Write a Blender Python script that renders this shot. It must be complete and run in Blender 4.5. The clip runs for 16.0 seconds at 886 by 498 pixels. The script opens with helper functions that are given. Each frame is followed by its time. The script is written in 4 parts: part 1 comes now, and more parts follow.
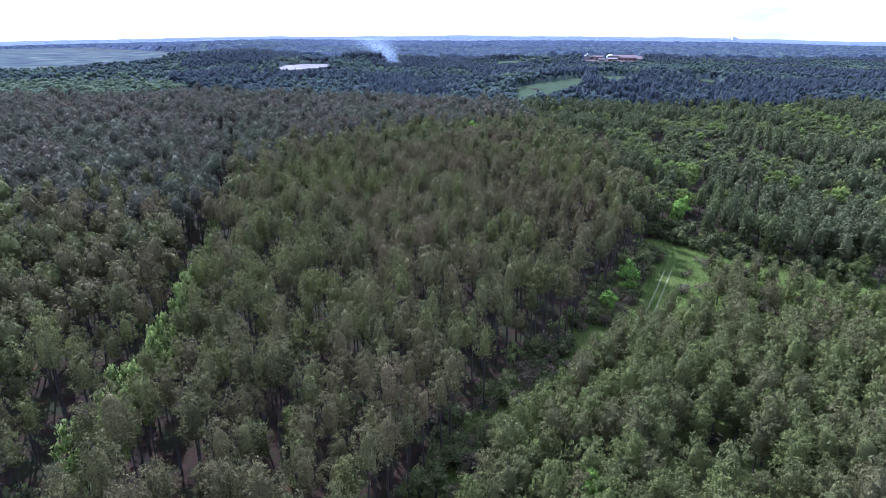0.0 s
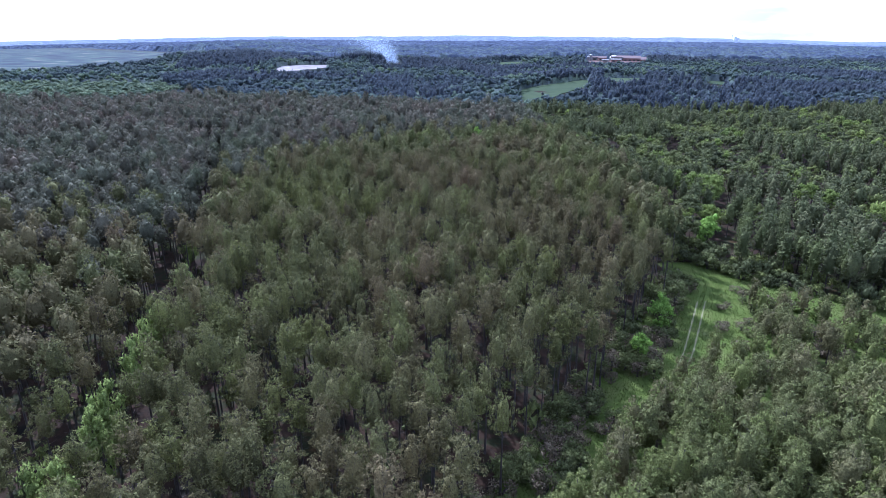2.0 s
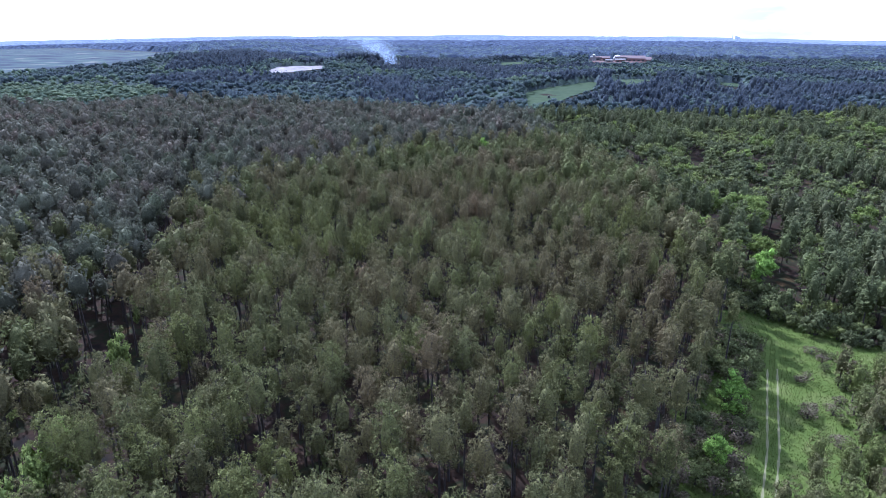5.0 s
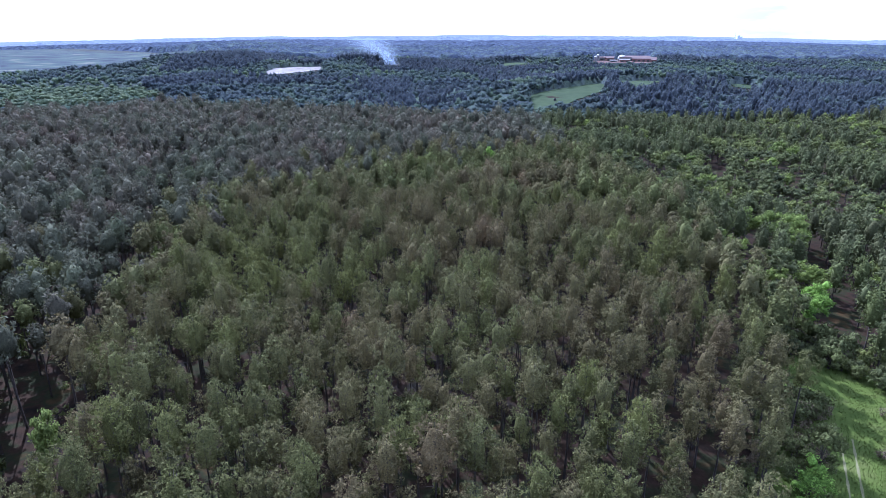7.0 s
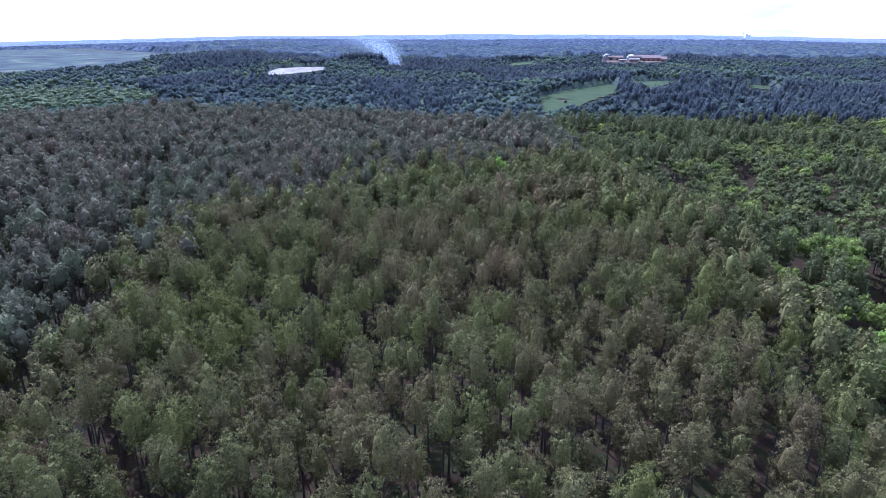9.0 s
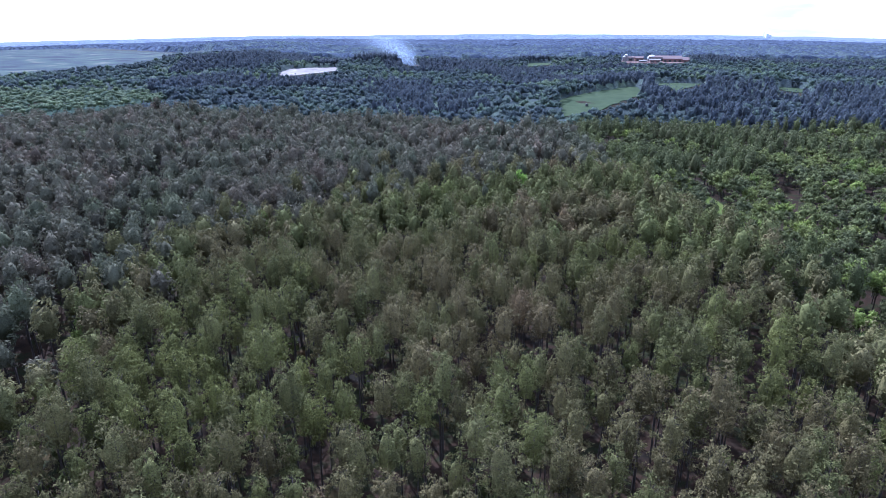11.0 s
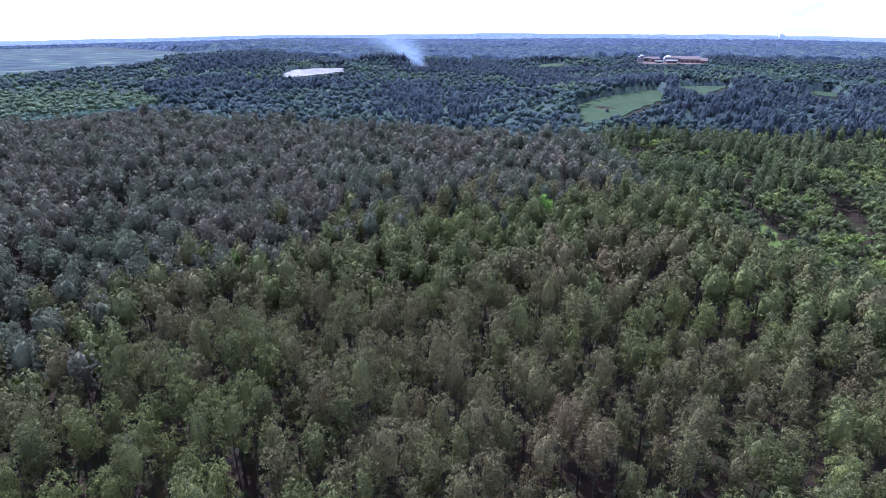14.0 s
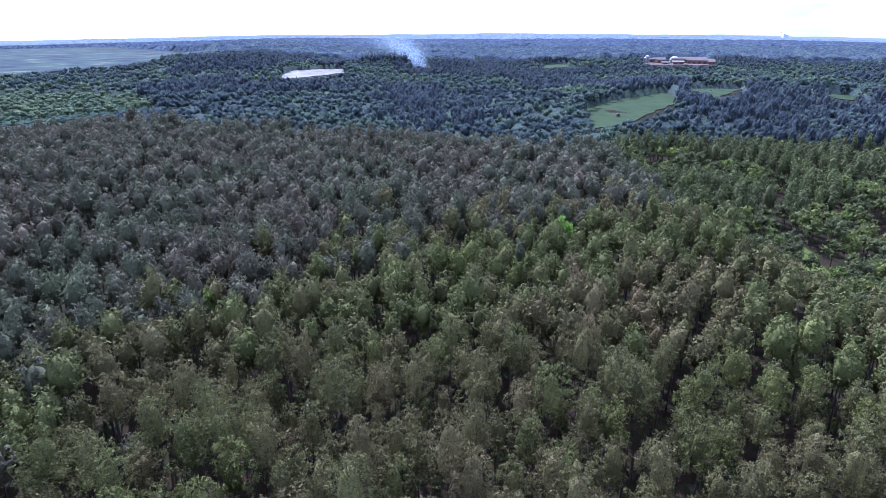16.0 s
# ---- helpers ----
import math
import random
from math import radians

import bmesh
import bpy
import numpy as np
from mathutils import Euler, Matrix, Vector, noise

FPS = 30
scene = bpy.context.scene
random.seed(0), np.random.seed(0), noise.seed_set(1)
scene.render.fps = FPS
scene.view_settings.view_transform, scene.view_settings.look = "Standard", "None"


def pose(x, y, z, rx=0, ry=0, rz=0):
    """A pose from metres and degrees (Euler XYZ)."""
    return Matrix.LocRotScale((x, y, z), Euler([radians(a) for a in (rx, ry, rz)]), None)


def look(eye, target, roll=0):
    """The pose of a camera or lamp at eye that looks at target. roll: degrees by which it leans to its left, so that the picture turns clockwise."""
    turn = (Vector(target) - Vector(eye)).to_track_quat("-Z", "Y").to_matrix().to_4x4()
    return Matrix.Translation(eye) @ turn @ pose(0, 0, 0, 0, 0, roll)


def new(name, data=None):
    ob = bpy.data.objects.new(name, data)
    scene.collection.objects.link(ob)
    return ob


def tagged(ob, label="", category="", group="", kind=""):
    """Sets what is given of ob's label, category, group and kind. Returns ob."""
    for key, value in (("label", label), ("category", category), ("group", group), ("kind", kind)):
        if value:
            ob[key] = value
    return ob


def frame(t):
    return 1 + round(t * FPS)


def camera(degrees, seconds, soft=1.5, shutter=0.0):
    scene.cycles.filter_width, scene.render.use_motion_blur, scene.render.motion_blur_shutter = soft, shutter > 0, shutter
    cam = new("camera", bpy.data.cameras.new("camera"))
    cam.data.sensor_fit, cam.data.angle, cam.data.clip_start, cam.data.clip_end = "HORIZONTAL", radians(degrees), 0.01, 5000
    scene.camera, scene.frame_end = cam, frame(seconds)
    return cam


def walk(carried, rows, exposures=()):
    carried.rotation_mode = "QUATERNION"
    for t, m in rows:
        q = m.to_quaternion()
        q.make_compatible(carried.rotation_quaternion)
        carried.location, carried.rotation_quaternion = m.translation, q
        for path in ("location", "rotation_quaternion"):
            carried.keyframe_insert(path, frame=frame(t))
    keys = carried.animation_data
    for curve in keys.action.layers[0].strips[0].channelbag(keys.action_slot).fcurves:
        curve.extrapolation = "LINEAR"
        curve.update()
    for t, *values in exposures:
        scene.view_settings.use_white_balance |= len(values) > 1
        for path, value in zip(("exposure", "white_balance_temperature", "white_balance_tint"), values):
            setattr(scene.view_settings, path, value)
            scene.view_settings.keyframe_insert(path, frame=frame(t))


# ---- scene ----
cam = camera(71.5, 16.0, soft=0.5)
METRES, EYE, TILT, LEAN, TURN = 150.0, 55.0, -19.5, 0.0, 0.0
ROWS = [
    (0.0, 0.0, 0.0, 0.0, 0.0, 0.0, 0.0),
    (0.5, -0.0017, 0.0278, 0.0102, 0.01, 0.01, -0.0),
    (1.0, -0.0035, 0.0557, 0.0205, 0.02, 0.0, -0.03),
    (1.5, -0.0052, 0.084, 0.0308, 0.02, -0.0, -0.03),
    (2.0, -0.0069, 0.1123, 0.0413, 0.01, 0.01, -0.03),
    (2.5, -0.0086, 0.1407, 0.0521, -0.01, -0.01, -0.04),
    (3.0, -0.0106, 0.1696, 0.0627, -0.02, -0.01, -0.04),
    (3.5, -0.0121, 0.1986, 0.0738, -0.02, -0.02, -0.02),
    (4.0, -0.0139, 0.228, 0.0847, -0.04, -0.04, 0.0),
    (6.5, -0.0196, 0.3805, 0.1391, -0.1, -0.05, 0.18),
    (7.0, -0.0204, 0.4111, 0.1502, 0.01, -0.05, 0.14),
    (7.5, -0.0208, 0.4416, 0.1612, 0.02, -0.07, 0.17),
    (8.0, -0.0211, 0.4719, 0.1723, 0.05, -0.09, 0.22),
    (8.5, -0.0217, 0.5025, 0.1833, 0.2, -0.11, 0.16),
    (9.0, -0.022, 0.5326, 0.1941, 0.48, -0.13, 0.07),
    (11.5, -0.024, 0.6814, 0.2467, 2.03, -0.15, -0.49),
    (12.0, -0.0252, 0.7106, 0.2576, 2.21, -0.17, -0.56),
    (12.5, -0.0272, 0.7399, 0.2686, 2.34, -0.19, -0.63),
    (13.0, -0.0292, 0.7687, 0.2794, 2.43, -0.2, -0.68),
    (13.5, -0.0315, 0.7973, 0.29, 2.49, -0.22, -0.68),
    (14.0, -0.0342, 0.8257, 0.3006, 2.52, -0.22, -0.7),
    (14.5, -0.0374, 0.8543, 0.3108, 2.54, -0.22, -0.7),
    (15.0, -0.0404, 0.8823, 0.3215, 2.59, -0.23, -0.7),
    (15.5, -0.0438, 0.91, 0.3318, 2.6, -0.23, -0.75),
    (16.0, -0.0474, 0.9379, 0.342, 2.62, -0.22, -0.78),
]
walk(cam, [(t, pose(0, 0, EYE, TILT, LEAN, TURN) @ pose(METRES * x, METRES * y, METRES * z, 90 + pitch, roll, yaw)) for t, x, y, z, yaw, pitch, roll in ROWS],
     exposures=[(0.0, 1.32, 4780, 21), (16.0, 1.36, 4780, 21)])


# ---- world, sun ----
SUN_ELEV, SUN_AZ = radians(42.0), radians(-27.0)      # azimuth from +y, minus is to the left
sun_dir = Vector((math.sin(SUN_AZ) * math.cos(SUN_ELEV), math.cos(SUN_AZ) * math.cos(SUN_ELEV), math.sin(SUN_ELEV)))
world = bpy.data.worlds.new("world")
scene.world = world
world.use_nodes = True
wn, wl = world.node_tree.nodes, world.node_tree.links
wn.clear()
sky = wn.new("ShaderNodeTexSky")
sky.sky_type = "NISHITA"
sky.sun_disc = False
sky.sun_elevation, sky.sun_rotation = SUN_ELEV, SUN_AZ
sky.altitude, sky.air_density, sky.dust_density, sky.ozone_density = 100.0, 1.0, 1.0, 2.0
# thin white cloud over the blue, in long ragged sheets
geo = wn.new("ShaderNodeTexCoord")
stretch = wn.new("ShaderNodeMapping")
stretch.inputs["Scale"].default_value = (1.0, 1.0, 5.0)
cloud = wn.new("ShaderNodeTexNoise")
cloud.inputs["Scale"].default_value, cloud.inputs["Detail"].default_value = 2.6, 7.0
thick = wn.new("ShaderNodeMapRange")
thick.inputs["From Min"].default_value, thick.inputs["From Max"].default_value = 0.3, 0.62
thick.inputs["To Min"].default_value, thick.inputs["To Max"].default_value = 0.25, 0.95
veil = wn.new("ShaderNodeMix")
veil.data_type = "RGBA"
veil.inputs[7].default_value = (5.2, 5.3, 5.5, 1)
wbg = wn.new("ShaderNodeBackground")
wbg.inputs["Strength"].default_value = 0.15
wout = wn.new("ShaderNodeOutputWorld")
# greyer wisps in the veil, drowned by the glare on the sun's side
wisp = wn.new("ShaderNodeTexNoise")
wisp.inputs["Scale"].default_value, wisp.inputs["Detail"].default_value = 5.0, 8.0
grey = wn.new("ShaderNodeMapRange")
grey.inputs["From Min"].default_value, grey.inputs["From Max"].default_value = 0.38, 0.6
toward = wn.new("ShaderNodeVectorMath")
toward.operation = "DOT_PRODUCT"
toward.inputs[1].default_value = sun_dir
glare = wn.new("ShaderNodeMapRange")
glare.inputs["From Min"].default_value, glare.inputs["From Max"].default_value = 0.42, 0.66
glare.inputs["To Min"].default_value, glare.inputs["To Max"].default_value = 1.0, 0.0
both = wn.new("ShaderNodeMath")
both.operation = "MULTIPLY"
tint = wn.new("ShaderNodeMix")
tint.data_type = "RGBA"
tint.inputs[6].default_value, tint.inputs[7].default_value = (5.7, 5.8, 6.0, 1), (2.15, 2.12, 2.1, 1)
wl.new(geo.outputs["Generated"], toward.inputs[0])
wl.new(stretch.outputs[0], wisp.inputs["Vector"])
wl.new(wisp.outputs["Fac"], grey.inputs["Value"])
wl.new(toward.outputs["Value"], glare.inputs["Value"])
wl.new(grey.outputs[0], both.inputs[0])
wl.new(glare.outputs[0], both.inputs[1])
wl.new(both.outputs[0], tint.inputs["Factor"])
wl.new(tint.outputs[2], veil.inputs[7])
wl.new(geo.outputs["Generated"], stretch.inputs["Vector"])
wl.new(stretch.outputs[0], cloud.inputs["Vector"])
wl.new(cloud.outputs["Fac"], thick.inputs["Value"])
wl.new(thick.outputs[0], veil.inputs["Factor"])
wl.new(sky.outputs[0], veil.inputs[6])
wl.new(veil.outputs[2], wbg.inputs["Color"])
wl.new(wbg.outputs[0], wout.inputs["Surface"])

sun_data = bpy.data.lights.new("sun", "SUN")
sun_data.energy, sun_data.angle, sun_data.color = 4.0, radians(0.6), (1.0, 0.95, 0.87)
sun = new("sun", sun_data)
sun.matrix_world = look(sun_dir * 400, (0, 0, 0))


# ---- materials ----
def nodes_of(name):
    m = bpy.data.materials.new(name)
    m.use_nodes = True
    n, l = m.node_tree.nodes, m.node_tree.links
    n.clear()
    return m, n, l


def ramp(n, stops):
    r = n.new("ShaderNodeValToRGB")
    e = r.color_ramp.elements
    while len(e) < len(stops):
        e.new(0.5)
    for k, (p, c) in enumerate(stops):
        e[k].position, e[k].color = p, (*c, 1)
    return r


def foliage(name, stops, translucent=0.2, grain=0.35, patch=25.0, rough=0.75, needle=8.0, gloss=0.04, open_share=0.0, relief=0.9):
    """Leaves or needles: hue per tree (its tone, or the object's random), a drift over the stand, and a grain per leaf."""
    m, n, l = nodes_of(name)
    at = n.new("ShaderNodeAttribute")
    at.attribute_name = "tone"
    ob = n.new("ShaderNodeObjectInfo")
    add = n.new("ShaderNodeMath")
    add.operation = "ADD"
    little = n.new("ShaderNodeMath")
    little.operation = "MULTIPLY"
    little.inputs[1].default_value = 0.2
    l.new(ob.outputs["Random"], little.inputs[0])
    l.new(at.outputs["Fac"], add.inputs[0])
    l.new(little.outputs[0], add.inputs[1])
    fr = n.new("ShaderNodeMath")
    fr.operation = "SUBTRACT"
    fr.inputs[1].default_value = 0.1
    l.new(add.outputs[0], fr.inputs[0])
    geo = n.new("ShaderNodeNewGeometry")
    nz = n.new("ShaderNodeTexNoise")
    nz.inputs["Scale"].default_value = 1.0 / patch
    nz.inputs["Detail"].default_value = 3.0
    l.new(geo.outputs["Position"], nz.inputs["Vector"])
    mx = n.new("ShaderNodeMix")
    mx.inputs["Factor"].default_value = 0.45
    l.new(fr.outputs[0], mx.inputs[2])
    l.new(nz.outputs["Fac"], mx.inputs[3])
    cr = ramp(n, stops)
    l.new(mx.outputs[0], cr.inputs[0])
    hs = n.new("ShaderNodeHueSaturation")
    mr = n.new("ShaderNodeMapRange")
    mr.inputs["To Min"].default_value, mr.inputs["To Max"].default_value = 1 - grain, 1 + grain
    l.new(geo.outputs["Random Per Island"], mr.inputs["Value"])
    fz = n.new("ShaderNodeTexNoise")
    fz.inputs["Scale"].default_value, fz.inputs["Detail"].default_value = needle, 2.0
    l.new(geo.outputs["Position"], fz.inputs["Vector"])
    fm = n.new("ShaderNodeMapRange")
    fm.inputs["From Min"].default_value, fm.inputs["From Max"].default_value = 0.3, 0.7
    fm.inputs["To Min"].default_value, fm.inputs["To Max"].default_value = 0.5, 1.5
    l.new(fz.outputs["Fac"], fm.inputs["Value"])
    gm = n.new("ShaderNodeMath")
    gm.operation = "MULTIPLY"
    l.new(mr.outputs[0], gm.inputs[0])
    l.new(fm.outputs[0], gm.inputs[1])
    l.new(gm.outputs[0], hs.inputs["Value"])
    l.new(cr.outputs[0], hs.inputs["Color"])
    bs = n.new("ShaderNodeBsdfPrincipled")
    bs.inputs["Roughness"].default_value = rough
    bs.inputs["Specular IOR Level"].default_value = gloss
    l.new(hs.outputs[0], bs.inputs["Base Color"])
    bz = n.new("ShaderNodeTexNoise")
    bz.inputs["Scale"].default_value, bz.inputs["Detail"].default_value = needle * 0.3, 3.0
    l.new(geo.outputs["Position"], bz.inputs["Vector"])
    bp = n.new("ShaderNodeBump")
    bp.inputs["Strength"].default_value, bp.inputs["Distance"].default_value = relief, 1.2 / needle
    l.new(bz.outputs["Fac"], bp.inputs["Height"])
    l.new(bp.outputs[0], bs.inputs["Normal"])
    tr = n.new("ShaderNodeBsdfTranslucent")
    l.new(hs.outputs[0], tr.inputs["Color"])
    sh = n.new("ShaderNodeMixShader")
    sh.inputs[0].default_value = translucent
    l.new(bs.outputs[0], sh.inputs[1])
    l.new(tr.outputs[0], sh.inputs[2])
    o = n.new("ShaderNodeOutputMaterial")
    if open_share:
        gap = n.new("ShaderNodeTexNoise")
        gap.inputs["Scale"].default_value, gap.inputs["Detail"].default_value = 9.0, 1.0
        l.new(geo.outputs["Position"], gap.inputs["Vector"])
        cut = n.new("ShaderNodeMath")
        cut.operation = "LESS_THAN"
        cut.inputs[1].default_value = open_share
        l.new(gap.outputs["Fac"], cut.inputs[0])
        clear, spray = n.new("ShaderNodeBsdfTransparent"), n.new("ShaderNodeMixShader")
        l.new(cut.outputs[0], spray.inputs[0])
        l.new(sh.outputs[0], spray.inputs[1])
        l.new(clear.outputs[0], spray.inputs[2])
        sh = spray
    l.new(sh.outputs[0], o.inputs["Surface"])
    return m


def surface(name, low, high, scale=3.0, rough=0.85, bump=0.3, metal=0.0, detail=6.0, gloss=0.3):
    """A solid surface with two scales of variation and fine relief."""
    m, n, l = nodes_of(name)
    geo = n.new("ShaderNodeNewGeometry")
    a = n.new("ShaderNodeTexNoise")
    a.inputs["Scale"].default_value, a.inputs["Detail"].default_value = scale, detail
    b = n.new("ShaderNodeTexNoise")
    b.inputs["Scale"].default_value, b.inputs["Detail"].default_value = scale * 0.12, 3.0
    l.new(geo.outputs["Position"], a.inputs["Vector"])
    l.new(geo.outputs["Position"], b.inputs["Vector"])
    mx = n.new("ShaderNodeMix")
    mx.inputs["Factor"].default_value = 0.5
    l.new(a.outputs["Fac"], mx.inputs[2])
    l.new(b.outputs["Fac"], mx.inputs[3])
    cr = ramp(n, [(0.36, low), (0.64, high)])
    l.new(mx.outputs[0], cr.inputs[0])
    bs = n.new("ShaderNodeBsdfPrincipled")
    bs.inputs["Roughness"].default_value, bs.inputs["Metallic"].default_value = rough, metal
    bs.inputs["Specular IOR Level"].default_value = gloss
    l.new(cr.outputs[0], bs.inputs["Base Color"])
    bp = n.new("ShaderNodeBump")
    bp.inputs["Strength"].default_value = bump
    l.new(a.outputs["Fac"], bp.inputs["Height"])
    l.new(bp.outputs[0], bs.inputs["Normal"])
    o = n.new("ShaderNodeOutputMaterial")
    l.new(bs.outputs[0], o.inputs["Surface"])
    return m


def ground_material():
    """Pine straw and litter under the trees, grass where the 'grass' attribute says so, dry cut-over land with a
    painted haze tint where 'bare' does.
    """
    m, n, l = nodes_of("ground")
    geo = n.new("ShaderNodeNewGeometry")

    def noise_tex(scale, detail):
        t = n.new("ShaderNodeTexNoise")
        t.inputs["Scale"].default_value, t.inputs["Detail"].default_value = scale, detail
        l.new(geo.outputs["Position"], t.inputs["Vector"])
        return t

    def mixc(fac, a, b):
        x = n.new("ShaderNodeMix")
        x.data_type = "RGBA"
        l.new(fac, x.inputs["Factor"])
        l.new(a, x.inputs[6])
        l.new(b, x.inputs[7])
        return x.outputs[2]

    fine, mid, wide = noise_tex(2.5, 8.0), noise_tex(0.25, 5.0), noise_tex(0.02, 8.0)
    litter = ramp(n, [(0.32, (0.013, 0.012, 0.01)), (0.48, (0.032, 0.02, 0.014)), (0.58, (0.02, 0.024, 0.012)), (0.7, (0.048, 0.031, 0.015))])
    l.new(mid.outputs["Fac"], litter.inputs[0])
    grass = ramp(n, [(0.3, (0.058, 0.082, 0.018)), (0.5, (0.072, 0.096, 0.022)), (0.72, (0.1, 0.112, 0.036))])
    l.new(mid.outputs["Fac"], grass.inputs[0])
    # the darker stops carry distance haze as a blue-grey tint
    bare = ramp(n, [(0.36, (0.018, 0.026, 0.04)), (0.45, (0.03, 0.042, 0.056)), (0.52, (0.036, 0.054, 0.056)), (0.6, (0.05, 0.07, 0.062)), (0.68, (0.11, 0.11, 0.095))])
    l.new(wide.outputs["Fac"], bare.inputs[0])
    at = n.new("ShaderNodeAttribute")
    at.attribute_name = "grass"
    ab = n.new("ShaderNodeAttribute")
    ab.attribute_name = "bare"
    soft = n.new("ShaderNodeMath")
    soft.operation = "MULTIPLY_ADD"
    soft.inputs[1].default_value = 0.8
    l.new(mid.outputs["Fac"], soft.inputs[0])
    l.new(at.outputs["Fac"], soft.inputs[2])
    edge = n.new("ShaderNodeMapRange")
    edge.inputs["From Min"].default_value, edge.inputs["From Max"].default_value = 0.75, 1.05
    l.new(soft.outputs[0], edge.inputs["Value"])
    c = mixc(edge.outputs[0], litter.outputs[0], grass.outputs[0])
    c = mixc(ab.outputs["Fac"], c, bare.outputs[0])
    hs = n.new("ShaderNodeHueSaturation")
    mr = n.new("ShaderNodeMapRange")
    mr.inputs["To Min"].default_value, mr.inputs["To Max"].default_value = 0.6, 1.4
    l.new(fine.outputs["Fac"], mr.inputs["Value"])
    l.new(mr.outputs[0], hs.inputs["Value"])
    l.new(c, hs.inputs["Color"])
    bs = n.new("ShaderNodeBsdfPrincipled")
    bs.inputs["Roughness"].default_value = 0.9
    bs.inputs["Specular IOR Level"].default_value = 0.03
    l.new(hs.outputs[0], bs.inputs["Base Color"])
    bp = n.new("ShaderNodeBump")
    bp.inputs["Strength"].default_value = 0.6
    l.new(fine.outputs["Fac"], bp.inputs["Height"])
    l.new(bp.outputs[0], bs.inputs["Normal"])
    o = n.new("ShaderNodeOutputMaterial")
    l.new(bs.outputs[0], o.inputs["Surface"])
    return m


PINE_HUES = [(0.1, (0.136, 0.099, 0.055)), (0.3, (0.127, 0.106, 0.053)), (0.5, (0.12, 0.11, 0.049)), (0.7, (0.111, 0.117, 0.045)), (0.95, (0.14, 0.151, 0.043))]
PINE = foliage("pine_needles", PINE_HUES, 0.2, grain=0.4, open_share=0.34)
NEAR_PINE = foliage("near_pine_needles", [(p, (0.93 * c[0], 0.9 * c[1], 0.92 * c[2])) for p, c in PINE_HUES], 0.26, grain=0.45, open_share=0.46)
GREY_PINE = foliage("grey_pine_needles", [(0.12, (0.13, 0.1, 0.073)), (0.35, (0.113, 0.101, 0.072)), (0.7, (0.1, 0.103, 0.067)), (0.95, (0.106, 0.12, 0.06))], 0.2, grain=0.4, open_share=0.32)
WOOD_PINE = foliage("wood_pine_needles", [(0.2, (0.094, 0.09, 0.046)), (0.6, (0.088, 0.098, 0.044)), (0.9, (0.112, 0.13, 0.042))], 0.2, grain=0.35, open_share=0.36)
YOUNG_PINE = foliage("young_pine_needles", [(0.15, (0.128, 0.108, 0.055)), (0.5, (0.118, 0.125, 0.048)), (0.85, (0.14, 0.16, 0.046))], 0.26, grain=0.4, open_share=0.42)
LEAF = foliage("hardwood_leaves", [(0.2, (0.082, 0.09, 0.046)), (0.5, (0.104, 0.116, 0.048)), (0.8, (0.158, 0.176, 0.055))], 0.24, open_share=0.36)
BRIGHT_LEAF = foliage("bright_leaves", [(0.2, (0.13, 0.165, 0.05)), (0.5, (0.16, 0.2, 0.054)), (0.8, (0.195, 0.235, 0.06))], 0.4)
VIVID_LEAF = foliage("vivid_leaves", [(0.2, (0.17, 0.27, 0.055)), (0.8, (0.215, 0.32, 0.065))], 0.4)
PALE_LEAF = foliage("pale_leaves", [(0.2, (0.165, 0.205, 0.062)), (0.8, (0.215, 0.26, 0.075))], 0.35)
# scrub green raised and blued in the colour itself to imitate haze
HAZED_SCRUB_LEAF = foliage("hazed_scrub_leaves", [(0.2, (0.14, 0.18, 0.13)), (0.8, (0.2, 0.24, 0.14))], 0.5, 0.2, 30.0, needle=0.8, gloss=0.02, relief=0.2)
# blue haze is painted into the base colours of the far trees
HAZED_WOOD = foliage("hazed_distant_foliage", [(0.15, (0.076, 0.094, 0.108)), (0.45, (0.09, 0.114, 0.112)), (0.66, (0.112, 0.148, 0.116)), (0.85, (0.17, 0.212, 0.125))], 0.5, 0.15, 110.0, needle=0.8, gloss=0.02, relief=0.2)
HAZED_PINE = foliage("hazed_pine_foliage", [(0.2, (0.066, 0.078, 0.1)), (0.8, (0.086, 0.1, 0.112))], 0.5, 0.15, 110.0, needle=0.8, gloss=0.02, relief=0.2)
TWIG = foliage("bare_twigs", [(0.2, (0.1, 0.078, 0.052)), (0.8, (0.145, 0.118, 0.08))], 0.1)
GRASS = foliage("grass_blades", [(0.2, (0.088, 0.125, 0.028)), (0.5, (0.105, 0.14, 0.034)), (0.85, (0.135, 0.155, 0.05))], 0.4, 0.15, 2.5)
BARK = surface("bark", (0.03, 0.026, 0.024), (0.075, 0.06, 0.052), 6.0, 0.9, 0.6)
GROUND = ground_material()


# ---- plan ----
def curve(points):
    xs, ys = zip(*points)
    return lambda v: float(np.interp(v, xs, ys))


def step(v, a, b):
    k = np.clip((v - a) / (b - a), 0, 1)
    return k * k * (3 - 2 * k)


# x of each line, by y
TRAIL = curve([(40, -8), (60, 4), (80, 17), (95, 28.5), (104, 36), (118, 44), (126, 48), (138, 54), (150, 60), (177, 66), (250, 74), (300, 79), (345, 84)])
STAND_EDGE = curve([(30, -16), (60, -4), (78, 5), (95, 17.5), (114, 29.5), (124, 34.5), (135, 42.5), (145, 50), (158, 55.5), (200, 61), (240, 61), (300, 52), (374, 44), (480, 44)])
LEFT_LINE = curve([(30, -33), (55, -38), (94, -44), (128, -51), (147, -58), (190, -65), (206, -70), (236, -79), (300, -100), (420, -140)])
